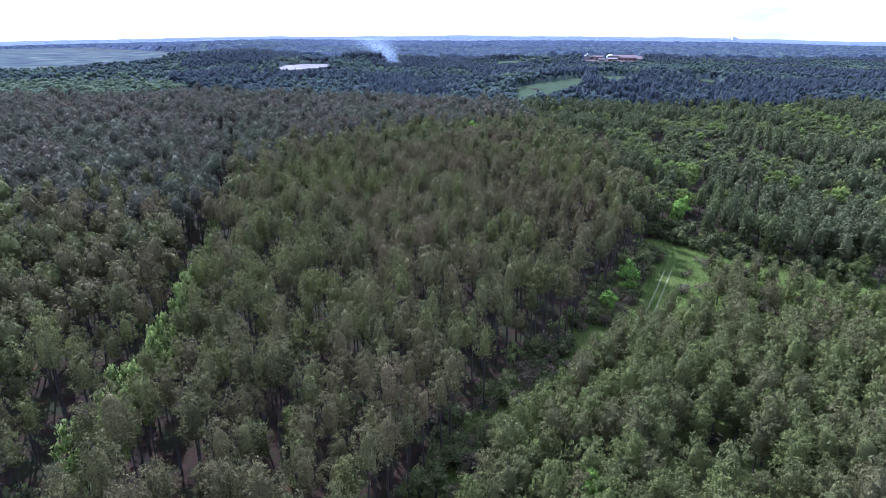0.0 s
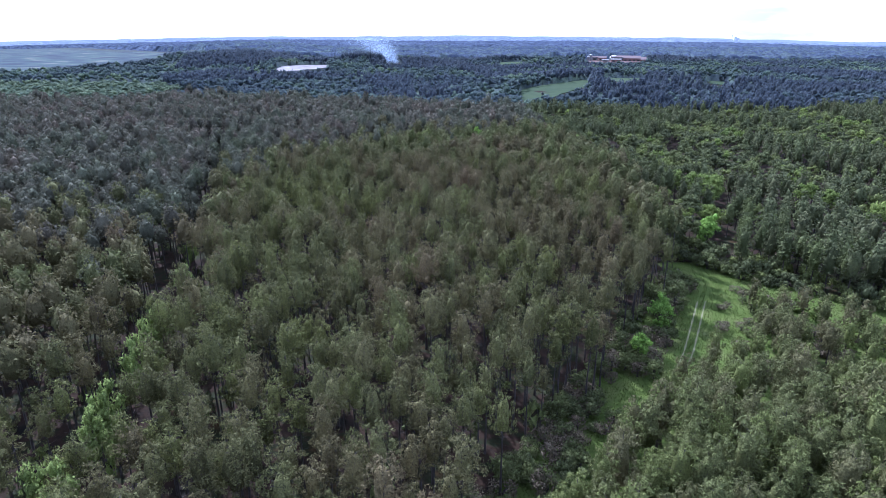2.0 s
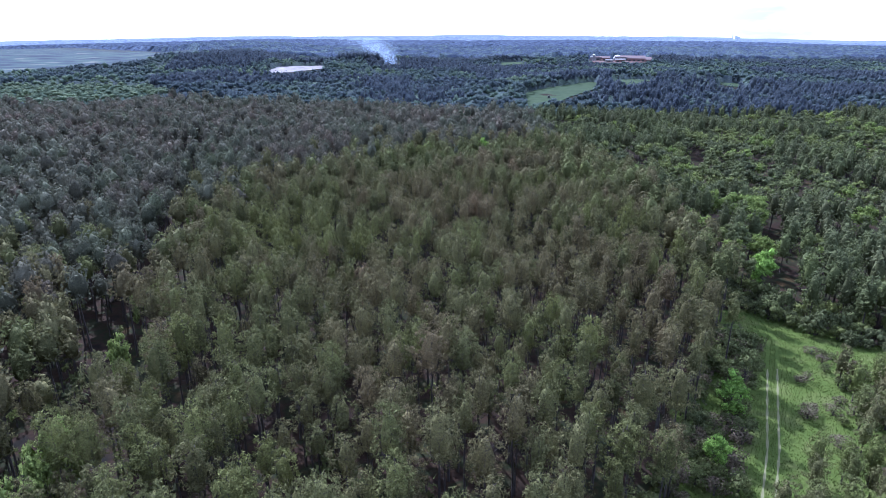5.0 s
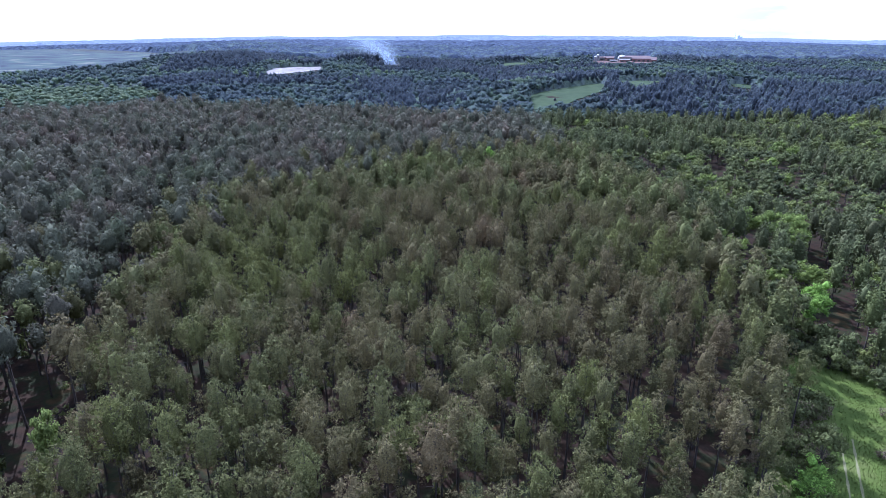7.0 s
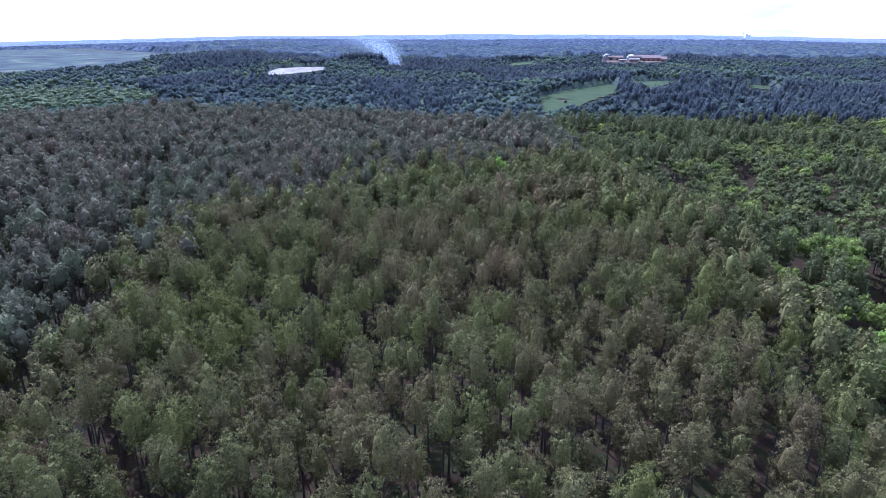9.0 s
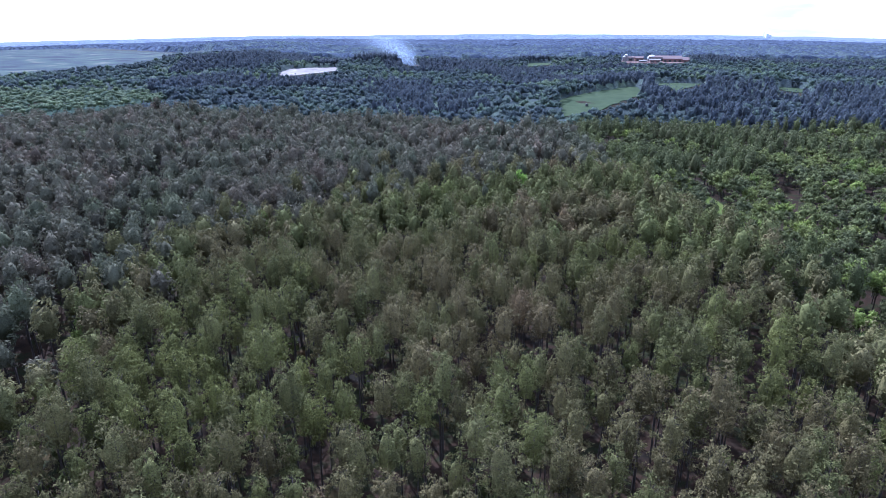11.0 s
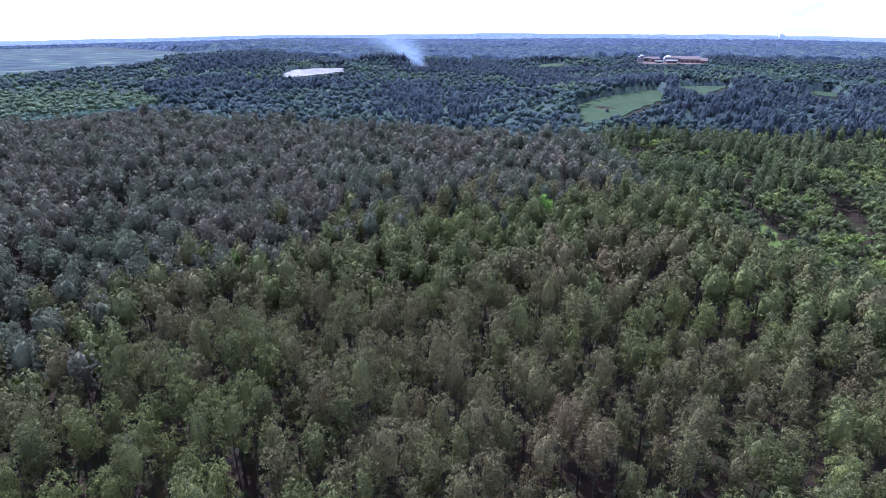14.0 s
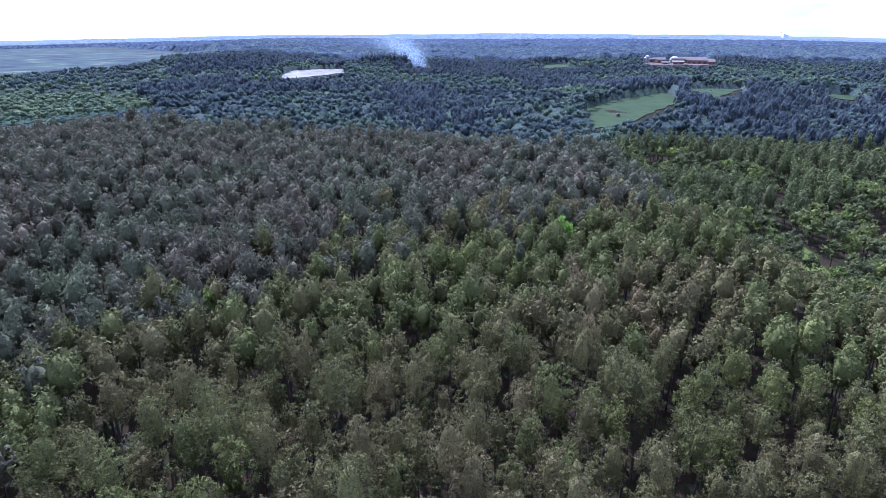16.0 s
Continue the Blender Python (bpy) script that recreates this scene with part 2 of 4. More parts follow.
# y of each line, by x
FAR_STAND = curve([(-110, 150), (-84, 188), (-68, 217), (-44, 236), (-37, 262), (-11, 275), (8, 292), (29, 305), (60, 320)])
STAND_END = curve([(-320, 420), (-204, 415), (-186, 452), (-103, 422), (-15, 402), (26, 380), (70, 440), (330, 460)])
MEADOW_TOP = curve([(40, 172), (63, 155), (68, 148), (74, 142), (92, 126), (130, 110)])
YOUNG_TOP = curve([(20, 112), (48, 114), (56, 122), (60, 137), (66, 137), (77, 127), (92, 112), (120, 92)])


# gentle rises under the open land: centre, reach, height
KNOLLS = ((98, 566, 75, 95, 8.5), (185, 655, 75, 85, 8.0), (262, 625, 60, 60, 6.0), (-184, 866, 85, 110, 7.0), (290, 1110, 140, 190, 7.0),
          (-84, 985, 75, 80, 7.0), (104, 1030, 60, 80, 7.0), (-345, 1010, 110, 190, 13.0), (-460, 1500, 170, 240, 15.0))


def height(x, y):
    """The lie of the land."""
    x, y = np.asarray(x, float), np.asarray(y, float)
    edge = np.interp(y, [30, 60, 95, 132, 158, 200, 300, 480], [-18, -7, 14, 38, 51, 58, 52, 44])
    z = 2.2 * step(edge - x, 0, 26)
    z = z - 3.0 * step(x, 58, 110) * step(y, 140, 185) * (1 - step(y, 380, 520))
    z = z + 1.0 * step(y, 420, 620)
    for cx, cy, rx, ry, up in KNOLLS:
        z = z + up * np.exp(-np.clip(((x - cx) / rx) ** 2 + ((y - cy) / ry) ** 2, 0, 50) ** 1.5)
    z = z + 0.35 * np.sin(x * 0.045 + 1.3) * np.cos(y * 0.038) + 0.2 * np.sin(x * 0.12 + y * 0.09)
    z = z - 34.0 * step(np.abs(x) / np.maximum(y, 1.0), 0.25, 0.72) * step(y, 1500, 3600)
    far = step(y, 900, 2600)
    z = z + far * (3.0 * np.sin(x * 0.0021 + 0.7) * np.cos(y * 0.0027 + 0.4) + 2.0 * np.sin(x * 0.006 + y * 0.004))
    return z


BOUNDS = {}


def inside(x, y, poly):
    """Whether a point of the plan lies in a plot."""
    if id(poly) not in BOUNDS:
        BOUNDS[id(poly)] = (min(p[0] for p in poly), max(p[0] for p in poly), min(p[1] for p in poly), max(p[1] for p in poly))
    x0, x1, y0, y1 = BOUNDS[id(poly)]
    if not (x0 <= x <= x1 and y0 <= y <= y1):
        return False
    k = False
    for (x0, y0), (x1, y1) in zip(poly, poly[1:] + poly[:1]):
        if (y0 > y) != (y1 > y) and x < (x1 - x0) * (y - y0) / (y1 - y0) + x0:
            k = not k
    return k


FIELD_LONG = [(56, 494), (75, 499), (95, 522), (121, 560), (136, 602), (133, 618), (109, 606), (73, 563), (62, 536)]
FIELD_SQUARE = [(158, 651), (162, 628), (160, 594), (212, 674), (216, 693), (166, 682)]
FIELD_FAR = [(249, 632), (246, 604), (258, 602), (280, 637)]
FIELD_THIN = [(84, 992), (116, 1004), (126, 1064), (90, 1050)]
LOT = [(-214, 821), (-203, 796), (-181, 804), (-151, 854), (-167, 937), (-184, 916), (-217, 876)]
WORKS = [(238, 1107), (240, 1062), (285, 1050), (332, 1064), (351, 1140), (339, 1256), (290, 1258), (259, 1193)]
FIRE = [(-90, 985), (-84, 962), (-62, 964), (-64, 988)]
CUTOVER = [(-503, 793), (-489, 865), (-394, 902), (-419, 998), (-456, 1283), (-588, 1540), (-904, 1950), (-1500, 2700), (-2700, 2900), (-2700, 793)]
GREEN_STRIP = [(-420, 505), (-284, 501), (-257, 540), (-232, 588), (-270, 638), (-347, 668), (-480, 640)]
GRASSY = [FIELD_LONG, FIELD_SQUARE, FIELD_FAR, FIELD_THIN]
PATH_FAR = [(73, 284), (78, 285), (87, 312), (85, 344), (81, 345), (81, 318)]
BARE_SPOT = [(30, 59), (41, 58), (39, 70), (30, 71)]
GLADE = [(31, 340), (38, 342), (37, 356), (31, 354)]


def meadow(x, y):
    if 40 < y < 190 and STAND_EDGE(y) - 3 < x < 140:
        if x < TRAIL(y) + 2.0:
            return y < 165
        return y < MEADOW_TOP(x) + 12
    return inside(x, y, PATH_FAR) or inside(x, y, GLADE)


def young(x, y):
    """Whether the young pines stand close here."""
    return x > TRAIL(y) + 4 and y < YOUNG_TOP(x) - 14


# ---- ground, one sheet to the horizon ----
def spaced(stops):
    out = [stops[0][0]]
    for (a, s), (b, _) in zip(stops, stops[1:]):
        n = max(1, int(round((b - a) / s)))
        out += [a + (b - a) * k / n for k in range(1, n + 1)]
    return out


def grid_mesh(name, xs, ys, zf):
    xs, ys = np.array(xs), np.array(ys)
    X, Y = np.meshgrid(xs, ys)
    Z = zf(X, Y)
    nx, ny = len(xs), len(ys)
    i = np.arange((nx - 1) * (ny - 1))
    a = (i // (nx - 1)) * nx + i % (nx - 1)
    faces = np.stack([a, a + 1, a + 1 + nx, a + nx], 1)
    return arrays_mesh(name, np.stack([X, Y, Z], -1).reshape(-1, 3), faces)


def arrays_mesh(name, co, faces, slots=None):
    me = bpy.data.meshes.new(name)
    co, faces = np.ascontiguousarray(co, dtype=np.float32), np.ascontiguousarray(faces, dtype=np.int32)
    k = faces.shape[1]
    me.vertices.add(len(co))
    me.vertices.foreach_set("co", co.ravel())
    me.loops.add(faces.size)
    me.loops.foreach_set("vertex_index", faces.ravel())
    me.polygons.add(len(faces))
    me.polygons.foreach_set("loop_start", np.arange(0, faces.size, k, dtype=np.int32))
    if slots is not None:
        me.polygons.foreach_set("material_index", np.asarray(slots, dtype=np.int32))
    me.update(calc_edges=True)
    return me


gx = spaced([(-4800, 400), (-2400, 160), (-800, 40), (-320, 12), (-110, 3), (130, 12), (330, 40), (900, 160), (2400, 400), (4800, 400)])
gy = spaced([(-400, 60), (0, 10), (40, 3), (190, 6), (480, 15), (1000, 40), (1600, 150), (3000, 400), (5200, 400)])
me = grid_mesh("ground", gx, gy, height)
me.materials.append(GROUND)
pts = np.empty(len(me.vertices) * 3, np.float32)
me.vertices.foreach_get("co", pts)
pts = pts.reshape(-1, 3)
me.attributes.new("grass", "FLOAT", "POINT").data.foreach_set("value", np.array([(0.5 if young(p[0], p[1]) else 1.0) if (p[1] < 400 and meadow(p[0], p[1])) else 0.0 for p in pts], np.float32))
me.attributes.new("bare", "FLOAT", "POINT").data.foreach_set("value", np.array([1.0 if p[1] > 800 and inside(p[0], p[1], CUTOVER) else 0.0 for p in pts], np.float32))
me.polygons.foreach_set("use_smooth", np.ones(len(me.polygons), bool))
tagged(new("ground", me), "forest floor of pine straw with grassy clearings, reaching the horizon", "ground", kind="structure")


def patch(name, poly, material, label, lift=0.4, cell=6.0):
    """A field or lot: a piece of land laid just over the ground, with a ragged outline."""
    xs, ys = [p[0] for p in poly], [p[1] for p in poly]
    rnd = random.Random(len(poly) * 7 + int(xs[0]))
    ring = []
    for (x0, y0), (x1, y1) in zip(poly, poly[1:] + poly[:1]):
        n = max(1, int(math.hypot(x1 - x0, y1 - y0) / cell))
        for k in range(n):
            f = k / n
            ring.append((x0 + (x1 - x0) * f + rnd.uniform(-1.5, 1.5), y0 + (y1 - y0) * f + rnd.uniform(-1.5, 1.5)))
    bm = bmesh.new()
    top = [bm.verts.new((x, y, float(height(x, y)) + lift)) for x, y in ring]
    low = [bm.verts.new((x, y, float(height(x, y)) - 0.3)) for x, y in ring]
    bm.faces.new(top)
    for k in range(len(ring)):
        j = (k + 1) % len(ring)
        bm.faces.new((top[k], low[k], low[j], top[j]))
    bmesh.ops.triangulate(bm, faces=[f for f in bm.faces if len(f.verts) > 4])
    bmesh.ops.recalc_face_normals(bm, faces=bm.faces)
    m = bpy.data.meshes.new(name)
    bm.to_mesh(m)
    bm.free()
    m.materials.append(material)
    return tagged(new(name, m), label, name.split("_")[0], kind="structure")


PASTURE = surface("pasture", (0.034, 0.05, 0.026), (0.052, 0.072, 0.036), 0.15, 0.9, 0.2, gloss=0.03)
SCRUBLAND = surface("scrubland", (0.024, 0.045, 0.035), (0.038, 0.062, 0.042), 0.1, 0.9, 0.2, gloss=0.03)
RED_DIRT = surface("red_dirt", (0.09, 0.06, 0.058), (0.17, 0.115, 0.105), 0.12, 0.9, 0.2, gloss=0.03)
SCORCHED = surface("scorched_soil", (0.025, 0.02, 0.02), (0.06, 0.04, 0.038), 0.3, 0.9, 0.2, gloss=0.03)
PALE_CLAY = surface("pale_clay", (0.12, 0.1, 0.1), (0.3, 0.28, 0.28), 0.1, 0.8, 0.2, gloss=0.03)
patch("scrub_field", GREEN_STRIP, SCRUBLAND, "light green scrubland beyond the pine stand")
for poly, words in ((FIELD_LONG, "long green pasture between dark woods"), (FIELD_SQUARE, "pale green mown field behind trees"),
                    (FIELD_FAR, "small pale green field among pines"), (FIELD_THIN, "thin strip of pale field in distant woods")):
    patch("field", poly, PASTURE, words)
patch("clay_lot", LOT, PALE_CLAY, "bare pale clay lot cut into the woods")
patch("works_yard", WORKS, RED_DIRT, "red dirt yard round an industrial works")
patch("burnt_clearing", FIRE, SCORCHED, "small bare clearing where brush is burning")


# ---- trees ----
def tris_of(base, tip, side):
    """Blades: one triangle each, from base -+ side to tip."""
    n = len(base)
    co = np.stack([base - side, base + side, tip], 1).reshape(-1, 3)
    return co, np.arange(n * 3).reshape(-1, 3)


def unit(v):
    return v / np.maximum(np.linalg.norm(v, axis=-1, keepdims=True), 1e-6)


def trunk_arrays(rng, h, r, sides, bends=3, lean=0.25):
    """A tapered, slightly bent stem."""
    zs = np.linspace(-0.3, h, bends + 1)
    off = np.cumsum(rng.normal(0, lean / bends, (bends + 1, 2)), 0)
    off -= off[0]
    co = []
    for k, z in enumerate(zs):
        rr = r * (1 - 0.85 * k / bends) * (1.25 if k == 0 else 1)
        a = np.arange(sides) * 2 * np.pi / sides
        co.append(np.stack([off[k, 0] + rr * np.cos(a), off[k, 1] + rr * np.sin(a), np.full(sides, z)], 1))
    co = np.concatenate(co)
    f = []
    for k in range(bends):
        for j in range(sides):
            a, b = k * sides + j, k * sides + (j + 1) % sides
            f += [(a, b, b + sides), (a, b + sides, a + sides)]
    return co, np.array(f)


def limb_arrays(a, b, r):
    """A thin three-sided limb from a to b, tapering to a point."""
    d = unit((b - a)[None])[0]
    u = unit(np.cross(d, [0.3, 0.2, 1.0])[None])[0]
    w = np.cross(d, u)
    ang = np.arange(3) * 2 * np.pi / 3
    ring = a + r * (np.cos(ang)[:, None] * u + np.sin(ang)[:, None] * w)
    return np.concatenate([ring, b[None]]), np.array([(0, 1, 3), (1, 2, 3), (2, 0, 3)])


def join(parts):
    co, fs, n = [], [], 0
    for c, f in parts:
        co.append(c)
        fs.append(f + n)
        n += len(c)
    return np.concatenate(co), np.concatenate(fs)


OCTA = np.array([(1, 0, 0), (0, 1, 0), (-1, 0, 0), (0, -1, 0), (0, 0, 1), (0, 0, -1)], float)
OCTA_FACES = np.array([(0, 1, 4), (1, 2, 4), (2, 3, 4), (3, 0, 4), (1, 0, 5), (2, 1, 5), (3, 2, 5), (0, 3, 5)])


def lump_arrays(rng, cen, rad, flat=0.8, rough=0.2):
    """Small uneven bodies of dense foliage, one round each centre."""
    n = len(cen)
    a = rng.uniform(0, 1.57, n)
    c, s = np.cos(a)[:, None], np.sin(a)[:, None]
    x, y, z = (np.repeat(OCTA[None, :, k], n, 0) for k in range(3))
    v = np.stack([c * x - s * y, s * x + c * y, z * flat], -1) * (1 + rng.normal(0, rough, (n, 6, 1)))
    v = v * rad[:, None, None] + cen[:, None, :]
    return v.reshape(-1, 3), (OCTA_FACES[None] + 6 * np.arange(n)[:, None, None]).reshape(-1, 3)


def tuft_arrays(rng, cen, rad, lift, blades, size, slim, ruffle, drawn=1.0):
    """Blades over the upper and outer side of each clump, lying roughly on its skin and sweeping up."""
    n = len(cen)
    pick = rng.choice(n, blades, p=rad ** 2 / (rad ** 2).sum())
    d = unit(rng.normal(0, 1, (blades, 3)) + lift[pick] * 0.9)
    pos = cen[pick] + d * (rad[pick] * rng.uniform(0.62, 1.12, blades))[:, None] * np.array([1, 1, 0.85])
    face = unit(d + np.array([0, 0, 0.25]) + rng.normal(0, ruffle, (blades, 3)))
    way = d * 0.6 + np.array([0, 0, 0.7 * drawn]) + rng.normal(0, 0.55, (blades, 3))
    way = unit(way - face * (way * face).sum(1, keepdims=True) * 0.8)
    side = unit(np.cross(face, way)) * (size * slim * rng.uniform(0.7, 1.3, blades))[:, None]
    return tris_of(pos - way * size * 0.3, pos + way * (size * rng.uniform(0.6, 1.0, blades))[:, None], side)


def core_arrays(rng, z0, z1, radius, rings, sides, rough):
    """The closed, lumpy inside of a crown. radius: by the share of its height."""
    co, f = [], []
    for k in range(rings):
        u = (k + 0.4) / rings
        a = (np.arange(sides) + 0.5 * (k % 2)) * 2 * np.pi / sides + rng.normal(0, 0.15, sides)
        r = radius(u) * (1 + rng.normal(0, rough, sides))
        co.append(np.stack([r * np.cos(a), r * np.sin(a), z0 + (z1 - z0) * u + rng.normal(0, rough, sides)], 1))
    co.append(np.array([[0, 0, z0 + (z1 - z0) * 0.08], [rng.normal(0, 0.2), rng.normal(0, 0.2), z1]]))
    n = rings * sides
    for k in range(rings - 1):
        for j in range(sides):
            a, b = k * sides + j, k * sides + (j + 1) % sides
            f += [(a, b, b + sides), (a, b + sides, a + sides)]
    for j in range(sides):
        f += [((j + 1) % sides, j, n), (n - sides + j, n - sides + (j + 1) % sides, n + 1)]
    return np.concatenate(co), np.array(f)


def pine_proto(seed, blades, size, h=15.5, crown=6.4, wide=2.3, clumps=60, sides=5, limbs=True, slim=0.27, ruffle=0.42, core=(3, 7), fill=0.72, low=0.3, bends=3):
    """A plantation pine: bare stem, limbs, and a rounded crown of small needle clumps round a denser inside."""
    rng = np.random.default_rng(seed)
    shape = lambda v: 0.6 + 0.4 * v / low if v < low else math.sqrt(max(0.0, 1 - ((v - low) / (1.03 - low)) ** 1.9))
    u = (np.arange(clumps) + rng.uniform(0, 1, clumps)) / clumps
    env = np.array([shape(v) for v in u])
    az = np.arange(clumps) * 2.4 + rng.uniform(-0.6, 0.6, clumps)
    lop = rng.uniform(0, 6.28)
    reach = wide * env * rng.uniform(0.5, 0.95, clumps) * (1 + 0.14 * np.cos(az - lop))
    rad = wide * rng.uniform(0.16, 0.29, clumps) * (34 / clumps) ** 0.3
    base = h - crown
    cen = np.stack([reach * np.cos(az), reach * np.sin(az), base + 0.4 + u * (crown - 0.9) + rng.normal(0, 0.2, clumps)], 1)
    lift = unit((cen - np.array([0, 0, base + 0.3 * crown])) * np.array([1, 1, 0.8]))
    pick = rng.choice(clumps, blades, p=rad ** 2 / (rad ** 2).sum())
    d = unit(rng.normal(0, 1, (blades, 3)) + lift[pick] * 0.5)
    pos = cen[pick] + d * (rad[pick] * rng.uniform(0.5, 1.1, blades))[:, None]
    face = unit(lift[pick] * 0.4 + d * 0.75 + np.array([0, 0, 0.15]) + rng.normal(0, ruffle, (blades, 3)))
    way = lift[pick] * 0.7 + np.array([0, 0, 0.35]) + rng.normal(0, 0.6, (blades, 3))
    way = unit(way - face * (way * face).sum(1, keepdims=True) * 0.8)
    side = unit(np.cross(face, way)) * (size * slim * rng.uniform(0.7, 1.3, blades))[:, None]
    leaf = [tris_of(pos - way * size * 0.3, pos + way * (size * rng.uniform(0.6, 1.0, blades))[:, None], side)]
    if core:
        leaf.append(core_arrays(rng, base + 0.3, h - 0.16 * crown, lambda v: fill * wide * shape(v), core[0], core[1], 0.14))
    wood = [trunk_arrays(rng, h - 0.8, 0.17, sides, bends)]
    if limbs:
        for k in range(0, clumps, 5):
            wood.append(limb_arrays(np.array([0, 0, max(base - 0.4, cen[k, 2] - 0.45 * reach[k] - 0.3)]), cen[k], 0.05))
        for k in range(5):
            a = rng.uniform(0, 6.28)
            p = np.array([0, 0, base - rng.uniform(0.3, 3.2)])
            wood.append(limb_arrays(p, p + np.array([np.cos(a), np.sin(a), 0.1]) * rng.uniform(0.6, 1.4), 0.03))
    return join(leaf), join(wood)


def broadleaf_proto(seed, leaves, size, h=11.0, crown=8.0, wide=3.2, clumps=22, sides=5, limbs=True, body=0.7, bends=3):
    """A hardwood: forked stem under a billowing crown of leaf clumps with gaps between them."""
    rng = np.random.default_rng(seed)
    d = unit(rng.normal(0, 1, (clumps, 3)) * np.array([1, 1, 0.8]) + np.array([0, 0, 0.35]))
    mid = np.array([0, 0, h - crown * 0.5])
    near = 0.85 if clumps > 6 else 0.62
    cen = mid + d * np.array([wide, wide, crown * 0.5]) * rng.uniform(0.5 * near, near, clumps)[:, None]
    rad = wide * rng.uniform(0.26, 0.44, clumps) * (1 if clumps > 14 else 1.3 if clumps > 6 else 1.75)
    leaf = [tuft_arrays(rng, cen, rad, d, leaves, size, 0.45, 0.6, 0.2)] if leaves else []
    if body:
        leaf.append(lump_arrays(rng, cen, rad * body, 0.9))
    wood = [trunk_arrays(rng, h - crown * 0.45, 0.18, sides, bends)]
    if limbs:
        for k in range(0, clumps, 2):
            wood.append(limb_arrays(np.array([0, 0, h - crown * rng.uniform(0.6, 0.95)]), cen[k], 0.06))
    return join(leaf), join(wood)


def stuff(name, protos, places, materials, label, category, soft=False):
    """Many plants in one mesh. places: (prototype, x, y, z, scale, upward stretch, turn, tone)."""
    co, fs, slots, tones, n = [], [], [], [], 0
    places = np.array(places, float)
    for k, parts in enumerate(protos):
        p = places[places[:, 0] == k]
        if not len(p):
            continue
        c, s = np.cos(p[:, 6]) * p[:, 4], np.sin(p[:, 6]) * p[:, 4]
        for slot, (v, f) in enumerate(parts):
            if not len(v):
                continue
            x = c[:, None] * v[None, :, 0] - s[:, None] * v[None, :, 1] + p[:, 1:2]
            y = s[:, None] * v[None, :, 0] + c[:, None] * v[None, :, 1] + p[:, 2:3]
            z = (p[:, 4] * p[:, 5])[:, None] * v[None, :, 2] + p[:, 3:4]
            co.append(np.stack([x, y, z], -1).reshape(-1, 3))
            fs.append((f[None] + (np.arange(len(p)) * len(v))[:, None, None] + n).reshape(-1, 3))
            slots.append(np.full(len(p) * len(f), slot))
            tones.append(np.repeat(p[:, 7], len(v)))
            n += len(p) * len(v)
    m = arrays_mesh(name, np.concatenate(co), np.concatenate(fs), np.concatenate(slots))
    for mat in materials:
        m.materials.append(mat)
    if soft:
        m.polygons.foreach_set("use_smooth", np.ones(len(m.polygons), bool))
    m.attributes.new("tone", "FLOAT", "POINT").data.foreach_set("value", np.concatenate(tones).astype(np.float32))
    return tagged(new(name, m), label, category, kind="stuff")


def plant(name, proto_meshes, place, label, category, group=""):
    """A tree of its own: an empty at its base with trunk and crown under it."""
    crown_me, trunk_me = proto_meshes
    k, x, y, z, sc, up, turn, _ = place
    e = new(name)
    e.empty_display_size = 0.5
    e.matrix_world = Matrix.LocRotScale((x, y, z), Euler((0, 0, turn)), (sc, sc, sc * up))
    for nm, m in (("crown", crown_me), ("trunk", trunk_me)):
        o = new(nm, m)
        o.parent = e
    return tagged(e, label, category, group)


def proto_meshes(name, proto, leaf_mat, wood_mat=None, tone=0.6):
    out = []
    for nm, (v, f), mat in ((name + "_crown", proto[0], leaf_mat), (name + "_trunk", proto[1], wood_mat or BARK)):
        m = arrays_mesh(nm, v, f)
        m.materials.append(mat)
        m.polygons.foreach_set("use_smooth", np.ones(len(m.polygons), bool))
        if not out:
            m.attributes.new("tone", "FLOAT", "POINT").data.foreach_set("value", np.full(len(v), tone, np.float32))
        out.append(m)
    return out


rng = random.Random(11)


def lattice(x0, x1, y0, y1, row, gap, turn, jitter):
    """Planting rows, turned from the y axis, with jitter."""
    c, s = math.cos(turn), math.sin(turn)
    r = 0.75 * math.hypot(x1 - x0, y1 - y0)
    mx, my = (x0 + x1) / 2, (y0 + y1) / 2
    for i in range(int(-r / row), int(r / row) + 1):
        for j in range(int(-r / gap), int(r / gap) + 1):
            a, b = i * row + rng.gauss(0, jitter), (j + 0.5 * (i % 2)) * gap + rng.gauss(0, jitter)
            x, y = mx + a * c + b * s, my - a * s + b * c
            if x0 < x < x1 and y0 < y < y1:
                yield x, y


def seen_from(x, y):
    """The nearest that the flight comes to a tree while it is still ahead."""
    a = abs(x + 3)
    return math.hypot(a, max(40.0, (a - 9) / 0.68, y - 150))


def in_sweep(x, y, margin=22):
    return abs(x + 3) < 0.70 * y + margin and y > 26


def drift(x, y, s):
    return noise.noise(Vector((x / s, y / s, 3.7)))


stands = {}
GROVE = ((84, 222, 12.5), (88, 218.5, 13.5), (79.5, 226, 12), (86, 212, 11), (92, 224, 12), (68.5, 173, 9.5), (71.5, 178, 10), (75, 187, 10), (118, 214, 12), (122, 208, 11), (126, 190, 11))


def put(kind, level, x, y, scale, up, tone):
    stands.setdefault((kind, level), []).append((x, y, float(height(x, y)), scale, up, rng.uniform(0, 6.283), tone))


def level_of(d):
    return 1 if d < 78 else 2 if d < 155 else 3


